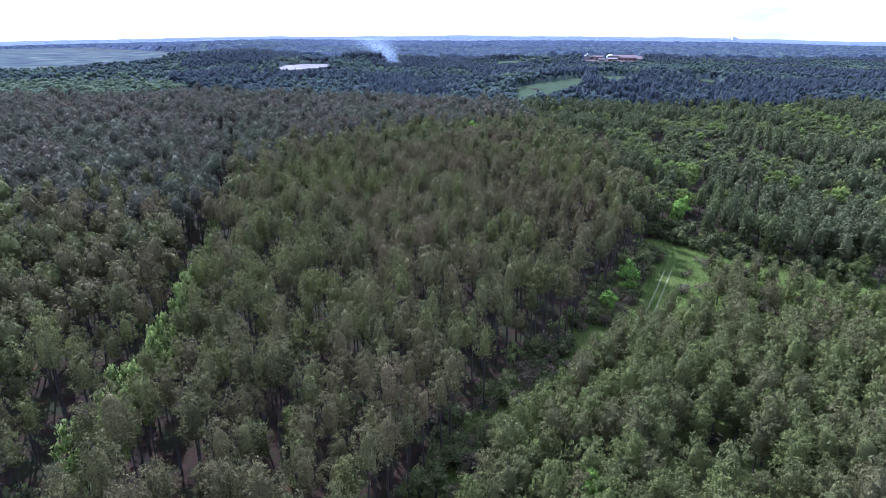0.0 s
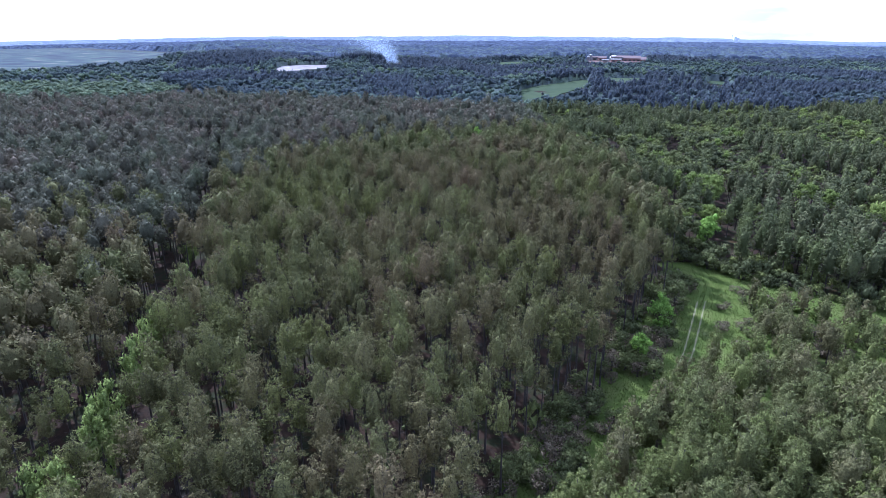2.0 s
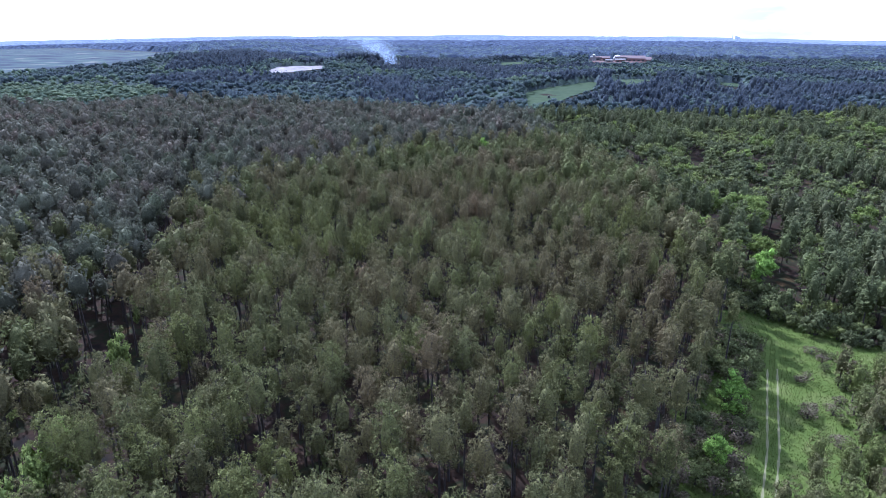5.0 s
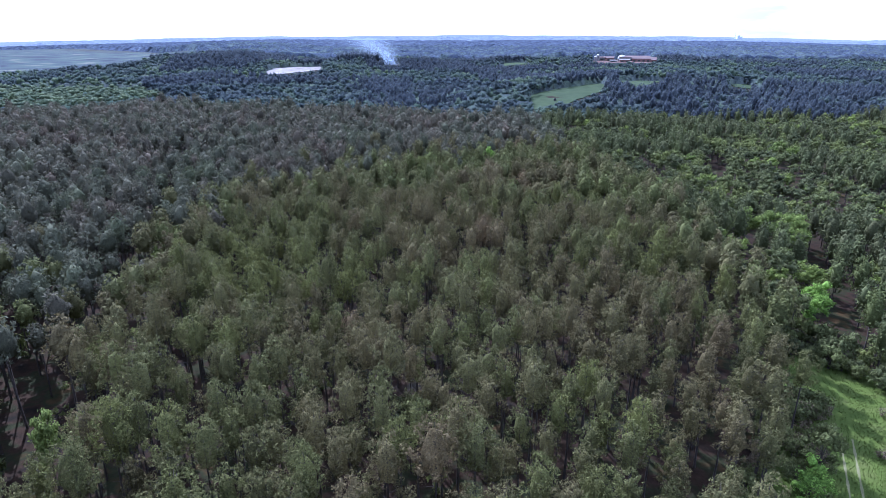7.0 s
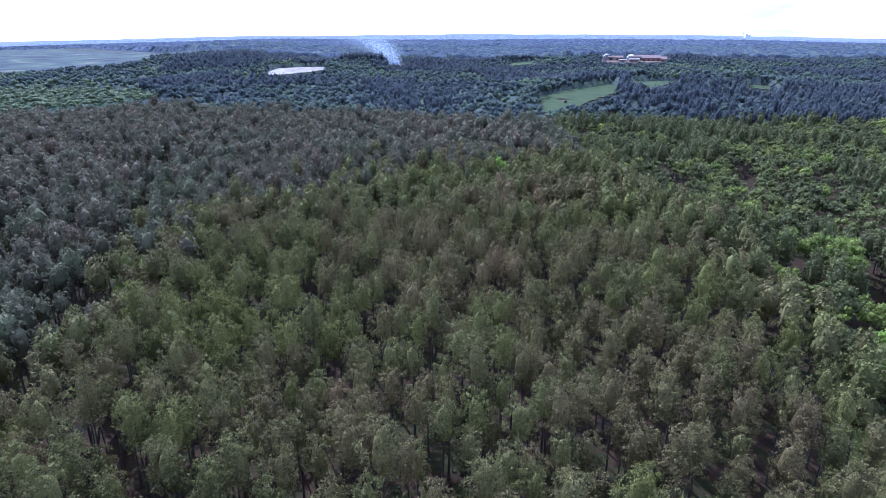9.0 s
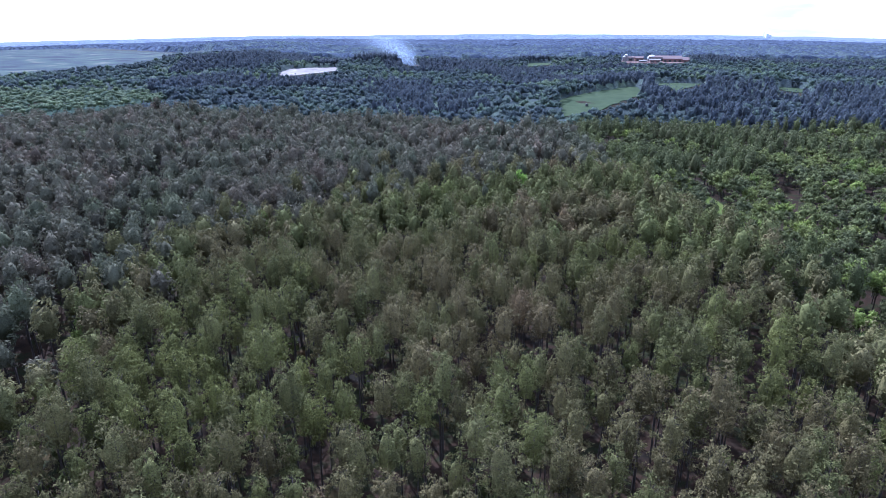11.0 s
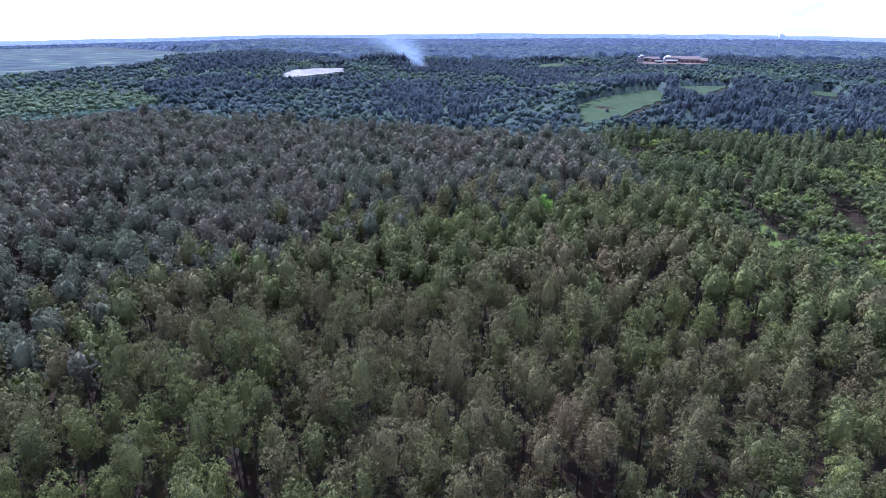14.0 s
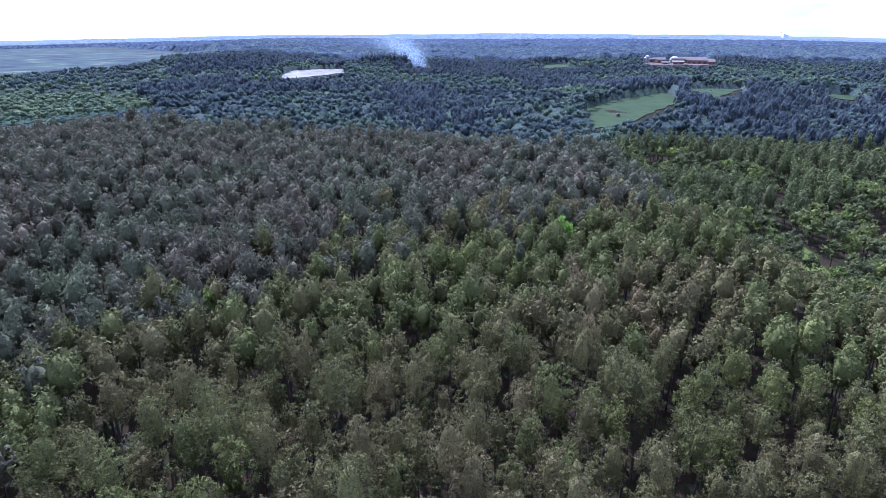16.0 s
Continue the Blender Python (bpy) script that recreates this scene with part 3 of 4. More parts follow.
singles = []          # pines that stand along the middle of the flight
for x, y in lattice(-340, 340, 26, 478, 4.3, 3.7, radians(28), 0.66):
    if not in_sweep(x, y):
        continue
    end = STAND_END(x) + 8 * drift(x, y, 30)
    edge = STAND_EDGE(y) + 2.5 * drift(x, y, 12)
    d = seen_from(x, y)
    if y > end:
        continue
    line = LEFT_LINE(y) + 5 * drift(x, y, 35)
    if any(math.hypot(x - cx, (y - cy + 5) / 1.9) < 4.6 for cx, cy, _ in GROVE):
        continue
    if x < edge:
        if math.hypot(x - 13.2, y - 279.5) < 6.0 or abs(x - line + 1.5) < (2.9 if y < 150 else 1.6) + 1.2 * drift(x, y, 14):       # the gap along the ditch
            continue
        if inside(x, y, GLADE) or rng.random() < 0.04 + 0.8 * max(0, drift(x + 90, y, 9) - 0.3):
            continue
        kind = "grey_pine" if (y + rng.gauss(0, 16) > FAR_STAND(x) + 5 * drift(x, y, 25) or (x < line + rng.gauss(0, 4) and y > 150 + rng.gauss(0, 25))) else "pine"
        sc = min(1.24, max(0.76, rng.gauss(1.0, 0.11)))
        tone = min(0.98, max(0.02, 0.6 + 0.55 * drift(x, y, 26) + rng.gauss(0, 0.21)))
        if kind == "pine" and abs(x + 3) < 14.5 and 52 < y < 200 and len(singles) < 300:
            singles.append((x, y, float(height(x, y)), sc, rng.uniform(0.93, 1.08), rng.uniform(0, 6.283), tone))
        else:
            put(kind, level_of(d), x, y, sc, rng.uniform(0.92, 1.08), tone)
    elif meadow(x, y):
        continue
    elif y > MEADOW_TOP(x) + 5:
        wood = drift(x, y, 45) + 0.25 * drift(x, y, 11) + (0.35 if x > 120 else 0) + (0.22 if y < 225 and 60 < x < 96 else 0)
        if x < TRAIL(y) + 4 and y < 215:
            wood += 0.3
        if wood > 0.16:
            if rng.random() < 0.5:
                bright = rng.random() < (0.35 if y < 225 and x < 96 else 0.08)
                put("bright_hardwood" if bright else "hardwood", level_of(d), x, y, rng.uniform(0.62, 0.95), rng.uniform(0.85, 1.15), rng.random())
        elif rng.random() < 0.7:
            put("wood_pine", level_of(d), x, y, rng.uniform(0.75, 1.05), rng.uniform(0.85, 1.0), rng.uniform(0.42, 0.9))

# the younger stand, crowns almost down to the grass
young_singles = []
for x, y in lattice(-10, 125, 30, 150, 3.5, 3.3, radians(28), 0.6):
    top = YOUNG_TOP(x) + 3 * drift(x, y, 8)
    if x < TRAIL(y) + 1.2 - 2.4 * (1 - float(step(y, 68, 80))) + 3.5 * float(step(y, 105, 128)) or y > top or y > MEADOW_TOP(x) - 6 or not in_sweep(x, y):
        continue
    if inside(x, y, BARE_SPOT) or math.hypot(x - 16.5, y - 63.5) < 3.6 or rng.random() < 0.06:
        continue
    size = rng.gauss(0.98, 0.1) - 0.2 * float(step(y, 90, 112))
    if y > 104 + 0.25 * (x - 50) * (-1 if x > 60 else 1):
        if rng.random() < 0.12:
            continue
        size = rng.uniform(0.42, 0.8)
    d = seen_from(x, y)
    if d < 84 and len(young_singles) < 260:
        young_singles.append((x, y, float(height(x, y)), size, rng.uniform(0.9, 1.1), rng.uniform(0, 6.283), rng.random()))
    else:
        put("young_pine", level_of(d), x, y, size, rng.uniform(0.9, 1.1), rng.random())

# the woods beyond, less and less distinct
OPEN = GRASSY + [LOT, WORKS, FIRE, GREEN_STRIP]


def room_below(x, y):
    """How tall a tree may stand where open land behind it is in view over its top."""
    room = 99.0
    for k in (12, 26, 42, 60, 80, 105, 135, 165):
        f = 1 + k / max(y - 90, 1)
        if any(inside(x * f, y + k, p) for p in OPEN):
            z = float(height(x * f, y + k))
            room = min(room, z + (55 - z) / (y - 90) * k - float(height(x, y)))
            break
    return room


for x, y in lattice(-820, 820, 395, 1130, 5.7, 5.3, 0.4, 1.6):
    if not in_sweep(x, y, 30) or y < STAND_END(x) + 8 * drift(x, y, 30) + 3:
        continue
    if any(inside(x, y, p) for p in GRASSY) or inside(x, y, LOT) or inside(x, y, FIRE) or inside(x, y, WORKS):
        continue
    if inside(x, y, CUTOVER):
        continue
    v = drift(x, y, 120) + 0.3 * drift(x, y, 30) - (0.7 if x < -235 and y > 690 else 0)
    if inside(x, y, GREEN_STRIP):
        put("scrub", 4, x, y, rng.uniform(0.6, 1.1), rng.uniform(0.45, 0.8), rng.random())
        continue
    room = 1.15 * room_below(x, y)
    sunward = x < -0.36 * y - 20 + 110 * drift(x, y, 85)          # lighter mixed woods along the cut-over land
    if v > -0.04 or room < 12 or sunward:
        size = rng.uniform(0.62, 1.15)
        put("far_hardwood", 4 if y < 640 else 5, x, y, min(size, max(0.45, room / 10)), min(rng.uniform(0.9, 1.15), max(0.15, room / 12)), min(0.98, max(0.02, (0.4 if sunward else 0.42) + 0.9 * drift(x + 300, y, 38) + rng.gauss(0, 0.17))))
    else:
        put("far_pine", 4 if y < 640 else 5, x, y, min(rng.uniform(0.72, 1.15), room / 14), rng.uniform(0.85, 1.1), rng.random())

PROTOS = {
    "pine": {1: [pine_proto(s, 860, 0.35, wide=2.05, crown=6.0, slim=0.28, clumps=52, fill=0.45) for s in (1, 2, 3, 4, 5, 6)],
             2: [pine_proto(s, 290, 0.52, wide=2.05, crown=6.0, clumps=40, sides=3, limbs=False, slim=0.32, core=(3, 5), fill=0.64, bends=1) for s in (1, 2, 3, 4, 5, 6)],
             3: [pine_proto(s, 96, 0.76, wide=2.05, crown=6.0, clumps=28, sides=3, limbs=False, slim=0.34, ruffle=0.36, core=(3, 5), fill=0.74, bends=1) for s in (1, 2, 3, 4, 5, 6)],
             4: [pine_proto(s, 26, 1.0, 12.5, 9.5, 2.6, clumps=16, sides=3, limbs=False, slim=0.4, ruffle=0.4, core=(2, 5), fill=0.7, bends=1) for s in (7, 8, 9, 10, 15)],
             5: [pine_proto(s, 10, 1.2, 12.5, 9.5, 2.8, clumps=9, sides=3, limbs=False, slim=0.44, ruffle=0.4, core=(2, 4), fill=0.8, bends=1) for s in (7, 8, 9, 10, 15)]},
    "hardwood": {1: [broadleaf_proto(s, 700, 0.42) for s in (21, 22, 23)],
                 2: [broadleaf_proto(s, 330, 0.55, clumps=16, sides=3, limbs=False, bends=1) for s in (21, 22, 23, 24)],
                 3: [broadleaf_proto(s, 110, 0.8, clumps=12, sides=3, limbs=False, bends=1) for s in (21, 22, 23, 24, 25)],
                 4: [broadleaf_proto(s, 14, 0.9, 10.5, 9.5, 3.3, clumps=5, sides=3, limbs=False, body=0.85, bends=1) for s in (31, 32, 33, 34, 35)],
                 5: [broadleaf_proto(s, 6, 1.2, 10.5, 9.5, 3.4, clumps=3, sides=3, limbs=False, body=0.9, bends=1) for s in (31, 32, 33, 34, 35)]},
    "wood": {1: [pine_proto(s, 1000, 0.42, 14.5, 10.0, 2.4, 60, core=(3, 6), fill=0.5, low=0.25) for s in (41, 42, 43)],
             2: [pine_proto(s, 420, 0.6, 14.5, 10.0, 2.4, 50, 3, False, 0.32, core=(3, 6), fill=0.58, low=0.25, bends=1) for s in (41, 42, 43, 44, 45)],
             3: [pine_proto(s, 130, 0.9, 14.5, 10.0, 2.4, 34, 3, False, 0.34, 0.36, core=(3, 5), fill=0.6, low=0.25, bends=1) for s in (41, 42, 43, 44, 45)]},
    "young": {1: [pine_proto(s, 900, 0.42, 10.5, 8.0, 2.4, 60, slim=0.26, core=(3, 6), fill=0.5) for s in (11, 12, 13, 14)],
              2: [pine_proto(s, 420, 0.6, 10.5, 8.0, 2.4, 44, 3, False, 0.3, core=(3, 5), fill=0.56, bends=1) for s in (11, 12, 13, 14)],
              3: [pine_proto(s, 150, 0.88, 10.5, 8.0, 2.4, 30, 3, False, 0.34, 0.4, core=(2, 5), fill=0.46, bends=1) for s in (11, 12, 13)]},
}
KINDS = {"pine": ("pine", PINE, "dense stand of grey-green plantation pines"), "grey_pine": ("pine", GREY_PINE, "stand of dull brownish-grey pines"),
         "wood_pine": ("wood", WOOD_PINE, "mixed pines with low crowns among hardwoods"), "young_pine": ("young", YOUNG_PINE, "young stand of lighter green pines beside the trail"),
         "hardwood": ("hardwood", LEAF, "mixed green hardwood trees on lower ground"), "bright_hardwood": ("hardwood", BRIGHT_LEAF, "fresh bright green hardwood trees at a wood's edge"),
         "far_hardwood": ("hardwood", HAZED_WOOD, "distant green hardwood forest with a painted blue haze tint"), "far_pine": ("pine", HAZED_PINE, "distant dark green pine forest with a painted blue haze tint"),
         "scrub": ("hardwood", HAZED_SCRUB_LEAF, "low light green scrub beyond the pines, colour lifted for haze")}
for (kind, level), rows in stands.items():
    proto, leaf_mat, words = KINDS[kind]
    protos = PROTOS[proto][level]
    if kind == "pine" and level == 1:
        leaf_mat = NEAR_PINE
    stuff(kind + "_stand", protos, [(rng.randrange(len(protos)), *r) for r in rows], [leaf_mat, BARK], words, "trees", True)

single_meshes = {k: [proto_meshes("pine", pine_proto(s + 3 * k, 950, 0.35, wide=2.15, crown=6.1, clumps=54, slim=0.28, fill=0.45), NEAR_PINE, tone=(k + 0.5) / 5) for s in range(51, 54)] for k in range(5)}
for r in singles:
    words = "tall plantation pine with a brownish thinning crown" if r[6] < 0.4 else "tall plantation pine with a loose grey-green crown" if r[6] < 0.8 else "tall plantation pine with a fresh green crown"
    plant("pine_tree", rng.choice(single_meshes[min(4, int(r[6] * 5))]), (0, *r), words, "tree", "plantation pines")

young_meshes = {k: [proto_meshes("young_pine", p, YOUNG_PINE, tone=(k + 0.5) / 3) for p in PROTOS["young"][1]] for k in range(3)}
for r in young_singles:
    words = "small young pine standing in the meadow" if r[3] < 0.6 else "young light green pine with branches low down"
    plant("young_pine_tree", rng.choice(young_meshes[min(2, int(r[6] * 3))]), (0, *r), words, "tree", "young pines")


# ---- single hardwoods, shrubs and saplings ----
def part(name, bm, material, parent, label=""):
    m = bpy.data.meshes.new(name)
    bm.to_mesh(m)
    bm.free()
    m.materials.append(material)
    o = new(name, m)
    o.parent = parent
    if label:
        o["label"] = label
    return o


def at_ground(x, y, dz=0.0):
    return (x, y, float(height(x, y)) + dz)


bright_meshes = [proto_meshes("hardwood", broadleaf_proto(s, 900, 0.4, 10.0, 8.2, 2.9, 26), BRIGHT_LEAF) for s in (61, 62, 63)]
vivid_meshes_tree = [proto_meshes("hardwood", broadleaf_proto(s, 900, 0.4, 10.0, 8.2, 2.9, 26), VIVID_LEAF) for s in (68, 69)]
pale_meshes = [proto_meshes("hardwood", broadleaf_proto(s, 900, 0.4, 10.0, 8.2, 2.9, 26), PALE_LEAF) for s in (66, 67)]
green_meshes = [proto_meshes("hardwood", broadleaf_proto(s, 900, 0.4, 10.0, 8.2, 2.9, 26), LEAF) for s in (64, 65)]


def hardwood(x, y, h, wide=1.0, bright=True, label="fresh bright green hardwood tree at the forest edge", group=""):
    sc = h / 10.0 * wide
    return plant("hardwood_tree", rng.choice(pale_meshes if "pale" in label else vivid_meshes_tree if "vivid" in label else bright_meshes if bright else green_meshes), (0, *at_ground(x, y), sc, 1 / wide, rng.uniform(0, 6.28), 0), label, "tree", group)


hardwood(40.6, 125, 8.6, 0.95, True, "vivid green young hardwood beside the grassy trail")
hardwood(45.6, 131.5, 9.2, 0.9, False, "round dull green hardwood beside the grassy trail")
hardwood(33.0, 112.4, 6.6, 0.95, True, "small vivid green hardwood among brush beside the trail")
for x, y, h in ((-45.5, 103, 12.5), (-44.5, 98, 13.2), (-43.5, 92.5, 12.4), (-42.2, 81, 12), (-41.5, 77, 11), (-40, 66, 13), (-39.6, 61.5, 12), (-40, 55, 13),
                (-52, 128, 9), (-59, 149, 8), (-66, 192, 8), (-69, 205, 8)):
    hardwood(x + 1.0, y, h + 3.0, 0.5, True, "pale green hardwood in a line along a ditch between pines", "hardwoods along the ditch")
for x, y, h in GROVE:
    hardwood(x, y, h, 1.0, True, "vivid green hardwood beyond the meadow" if y < 180 else "fresh green hardwood in a grove beyond the meadow", "grove beyond the meadow")
for x, y, h in ((90, 160, 8.5), (97, 158, 8), (103, 150, 8.5), (86, 166, 8), (72, 160, 7)):
    hardwood(x, y, h, 1.0, rng.random() < 0.6, "green hardwood along the far side of the meadow", "trees behind the meadow")
hardwood(13.6, 283.3, 15.2, 0.66, True, "single vivid green hardwood standing among grey pines")
hardwood(20.5, 290, 14.5, 0.42, True, "slim yellow-green hardwood among grey pines")
hardwood(-50, 240, 15.0, 0.34, True, "slim yellow-green hardwood among the pines")
hardwood(17, 56.5, 9.0, 0.8, True, "vivid yellow-green hardwood at the edge of the young pines")
hardwood(0, 232, 15.5, 0.33, True, "slim light green hardwood among the pines")

shrub_meshes = [proto_meshes("shrub", broadleaf_proto(s, 420, 0.24, 2.4, 2.2, 1.35, 12, body=0.6), LEAF) for s in (71, 72)]
brown_meshes = [proto_meshes("shrub", broadleaf_proto(s, 420, 0.2, 2.0, 1.9, 1.35, 12, body=0), TWIG) for s in (73, 74)]
vivid_meshes = [proto_meshes("shrub", broadleaf_proto(s, 420, 0.24, 2.0, 1.9, 1.4, 12), BRIGHT_LEAF) for s in (75, 76)]
for k in range(190):
    y = rng.uniform(60, 150)
    a, b = STAND_EDGE(y) - 3.0, TRAIL(y) - 3.5
    if b - a < 1.5:
        continue
    x = a + (b - a) * rng.random() ** 1.5
    brown = rng.random() < 0.5
    plant("shrub", rng.choice(brown_meshes if brown else shrub_meshes), (0, *at_ground(x, y), rng.uniform(0.7, 1.5), rng.uniform(0.8, 1.2), rng.uniform(0, 6.28), 0),
          "brown leafless brush between forest and trail" if brown else "dark green bush between forest and trail", "shrub", "brush along the trail")
for k in range(190):
    x = rng.uniform(52, 112)
    lo, hi = YOUNG_TOP(x) - 22, MEADOW_TOP(x)
    if hi - lo < 2:
        continue
    y = lo + (hi - lo) * rng.random()
    if x < TRAIL(y) + 5 or y > hi - 4 and x < 76:
        continue
    v = drift(x, y, 14) + rng.gauss(0, 0.15)
    if x > 72 and v > -0.1:
        plant("shrub", rng.choice(vivid_meshes), (0, *at_ground(x, y), rng.uniform(0.7, 1.5), 0.8, rng.uniform(0, 6.28), 0), "fresh green low bush in the meadow", "shrub", "meadow bushes")
    else:
        plant("shrub", rng.choice(brown_meshes if v > -0.12 else shrub_meshes), (0, *at_ground(x, y), rng.uniform(0.5, 1.2), 0.8, rng.uniform(0, 6.28), 0),
              "dry greyish brush in the meadow", "shrub", "meadow bushes")

edge_bushes = []
for k in range(170):
    x = rng.uniform(58, 120)
    y = MEADOW_TOP(x) + 7 + 20 * rng.random() ** 1.6
    edge_bushes.append((rng.randrange(2), *at_ground(x, y), rng.uniform(0.6, 1.7), rng.uniform(0.8, 1.4), rng.uniform(0, 6.28), rng.random()))
stuff("bushes", [broadleaf_proto(s, 300, 0.28, 2.4, 2.2, 1.35, 12) for s in (71, 72)], edge_bushes, [LEAF, BARK], "dense dark green bushes along the wood's edge", "bushes")

# understorey seen in the gaps of the pine stand
under = []
for k in range(1300):
    x, y = rng.uniform(-120, 60), rng.uniform(40, 330)
    if in_sweep(x, y, 10) and x < STAND_EDGE(y) and drift(x + 40, y, 18) > -0.1:
        under.append((rng.randrange(2), x, y, float(height(x, y)), rng.uniform(0.5, 1.6), rng.uniform(0.8, 1.8), rng.uniform(0, 6.28), rng.random()))
stuff("understorey", [broadleaf_proto(s, 48, 0.5, 2.2, 2.0, 1.2, 8, 3, False, 0) for s in (81, 82)], under, [LEAF, BARK], "sparse green understorey bushes below the pines", "bushes")


def dead_tree(x, y, h, label):
    """A leafless tree: stem, limbs, and a haze of twigs."""
    r = np.random.default_rng(int(x * 10))
    wood, twigs = [trunk_arrays(r, h * 0.8, 0.14, 5)], []
    for k in range(26):
        u = r.uniform(0.25, 0.95)
        a = r.uniform(0, 6.28)
        p = np.array([0, 0, h * 0.8 * u])
        q = p + np.array([np.cos(a), np.sin(a), r.uniform(0.4, 1.0)]) * (1.2 - u * 0.7) * h * 0.27
        wood.append(limb_arrays(p, q, 0.05))
        for j in range(14):
            f = p + (q - p) * r.uniform(0.35, 1.0)
            twigs.append(limb_arrays(f, f + unit(r.normal(0, 1, (1, 3)) + np.array([0, 0, 0.6]))[0] * r.uniform(0.5, 1.2), 0.018))
    e = new("dead_tree")
    e.location = at_ground(x, y)
    for nm, arr in (("trunk", join(wood)), ("twigs", join(twigs))):
        m = arrays_mesh(nm, *arr)
        m.materials.append(BARK if nm == "trunk" else TWIG)
        o = new(nm, m)
        o.parent = e
    return tagged(e, label, "tree")


dead_tree(16.5, 66, 8.0, "leafless reddish-brown tree at the young pines' edge")
dead_tree(98, 128, 6.5, "leafless grey-brown tree in the meadow")

# ---- trail and grass ----
TRACK = surface("worn_track", (0.13, 0.13, 0.06), (0.175, 0.165, 0.082), 1.2, 0.9, 0.4)
for side, words in ((-0.85, "pale worn wheel track in the grass"), (0.85, "pale worn wheel track along the young pines")):
    ys = np.arange(88, 141, 1.0)
    bm = bmesh.new()
    prev = None
    for y in ys:
        x = TRAIL(y) + side
        w = 0.2 + 0.08 * math.sin(y * 1.7 + side)
        row = [bm.verts.new((x + k * w, y, float(height(x + k * w, y)) + (0.03 if abs(k) < 1 else -0.05))) for k in (-1, -0.7, 0.7, 1)]
        if prev:
            for a in range(3):
                bm.faces.new((prev[a], prev[a + 1], row[a + 1], row[a]))
        prev = row
    m = bpy.data.meshes.new("wheel_track")
    bm.to_mesh(m)
    bm.free()
    m.materials.append(TRACK)
    tagged(new("trail", m), words, "trail", kind="structure")

g = np.random.default_rng(5)
xs, ys = g.uniform(0, 115, 150000), g.uniform(56, 172, 150000)
keep = np.array([meadow(a, b) and not young(a, b) and abs(abs(a - TRAIL(b)) - 0.85) > 0.3 for a, b in zip(xs, ys)])
xs, ys = xs[keep], ys[keep]
base = np.stack([xs, ys, height(xs, ys)], 1)
tuft = 0.12 + 0.18 * g.random(len(xs))
way = np.stack([g.normal(0, 0.35, len(xs)), g.normal(0, 0.35, len(xs)), np.ones(len(xs))], 1) * tuft[:, None]
ang = g.uniform(0, 6.28, len(xs))
side = np.stack([np.cos(ang), np.sin(ang), np.zeros(len(xs))], 1) * 0.07
co, fs = tris_of(base, base + way, side)
m = arrays_mesh("grass", co, fs)
m.materials.append(GRASS)
m.attributes.new("tone", "FLOAT", "POINT").data.foreach_set("value", np.repeat(g.random(len(xs)), 3).astype(np.float32))
tagged(new("grass", m), "fresh green grass of the clearing along the trail", "grass", kind="stuff")

# ---- distance ----
def canopy(name, y0, y1, cell, material, label, seed, rough=4.5, tall=12.0):
    """Far forest: a closed, lumpy canopy of crowns too small to tell apart, left open where there are fields."""
    r = np.random.default_rng(seed)
    half = 0.8 * y1
    xs, ys = np.arange(-half, half + cell, cell), np.arange(y0, y1 + cell * 1.5, cell * 1.5)
    X, Y = np.meshgrid(xs, ys)
    X = X + r.uniform(-0.4, 0.4, X.shape) * cell
    Y = Y + r.uniform(-0.4, 0.4, Y.shape) * cell
    Z = height(X, Y) + r.uniform(tall - rough, tall + rough, X.shape)
    co = np.stack([X, Y, Z], -1).reshape(-1, 3)
    for p in co:
        if inside(p[0], p[1], CUTOVER) or p[1] < 1200 and (p[1] < STAND_END(p[0]) + 25 or any(inside(p[0], p[1], q) for q in OPEN) or room_below(p[0], p[1]) < 9):
            p[2] = float(height(p[0], p[1])) - 4.0
    nx = len(xs)
    co[:nx, 2] -= 22.0 if y0 > 1000 else 0.0
    i = np.arange((nx - 1) * (len(ys) - 1))
    a = (i // (nx - 1)) * nx + i % (nx - 1)
    f = np.concatenate([np.stack([a, a + 1, a + 1 + nx], 1), np.stack([a, a + 1 + nx, a + nx], 1)])
    mid = co[f].mean(1)
    ok = (np.abs(mid[:, 0]) < 0.76 * mid[:, 1] + 60)
    m = arrays_mesh(name, co, f[ok])
    m.materials.append(material)
    m.attributes.new("tone", "FLOAT", "POINT").data.foreach_set("value", r.random(len(co)).astype(np.float32))
    return tagged(new(name, m), label, "forest", kind="stuff")


# aerial haze as base colour: each band of forest is bluer and paler
HAZED_FAR_1 = foliage("hazed_far_canopy", [(0.2, (0.034, 0.042, 0.068)), (0.5, (0.044, 0.055, 0.076)), (0.8, (0.064, 0.08, 0.08))], 0.05, 0.2, 160.0, needle=0.3, gloss=0.0)
HAZED_FAR_2 = foliage("hazed_farther_canopy", [(0.2, (0.055, 0.067, 0.108)), (0.8, (0.076, 0.092, 0.124))], 0.05, 0.15, 300.0, needle=0.1, gloss=0.0)
HAZED_FAR_3 = foliage("hazed_farthest_canopy", [(0.2, (0.125, 0.15, 0.215)), (0.8, (0.15, 0.176, 0.24))], 0.05, 0.1, 500.0, needle=0.05, gloss=0.0)
# filler sheet closing dark gaps between far trees, in their haze-tinted colour
canopy("lower_forest", 400, 1135, 6.0, HAZED_WOOD, "lower crowns of the distant mixed forest", 90, 1.6, 5.2)
canopy("far_forest", 1125, 1800, 8.5, HAZED_FAR_1, "distant green forest canopy, tinted blue for haze", 91)
canopy("farther_forest", 1790, 3000, 17, HAZED_FAR_2, "far forest canopy with blue haze in its colour", 92, 3.4)
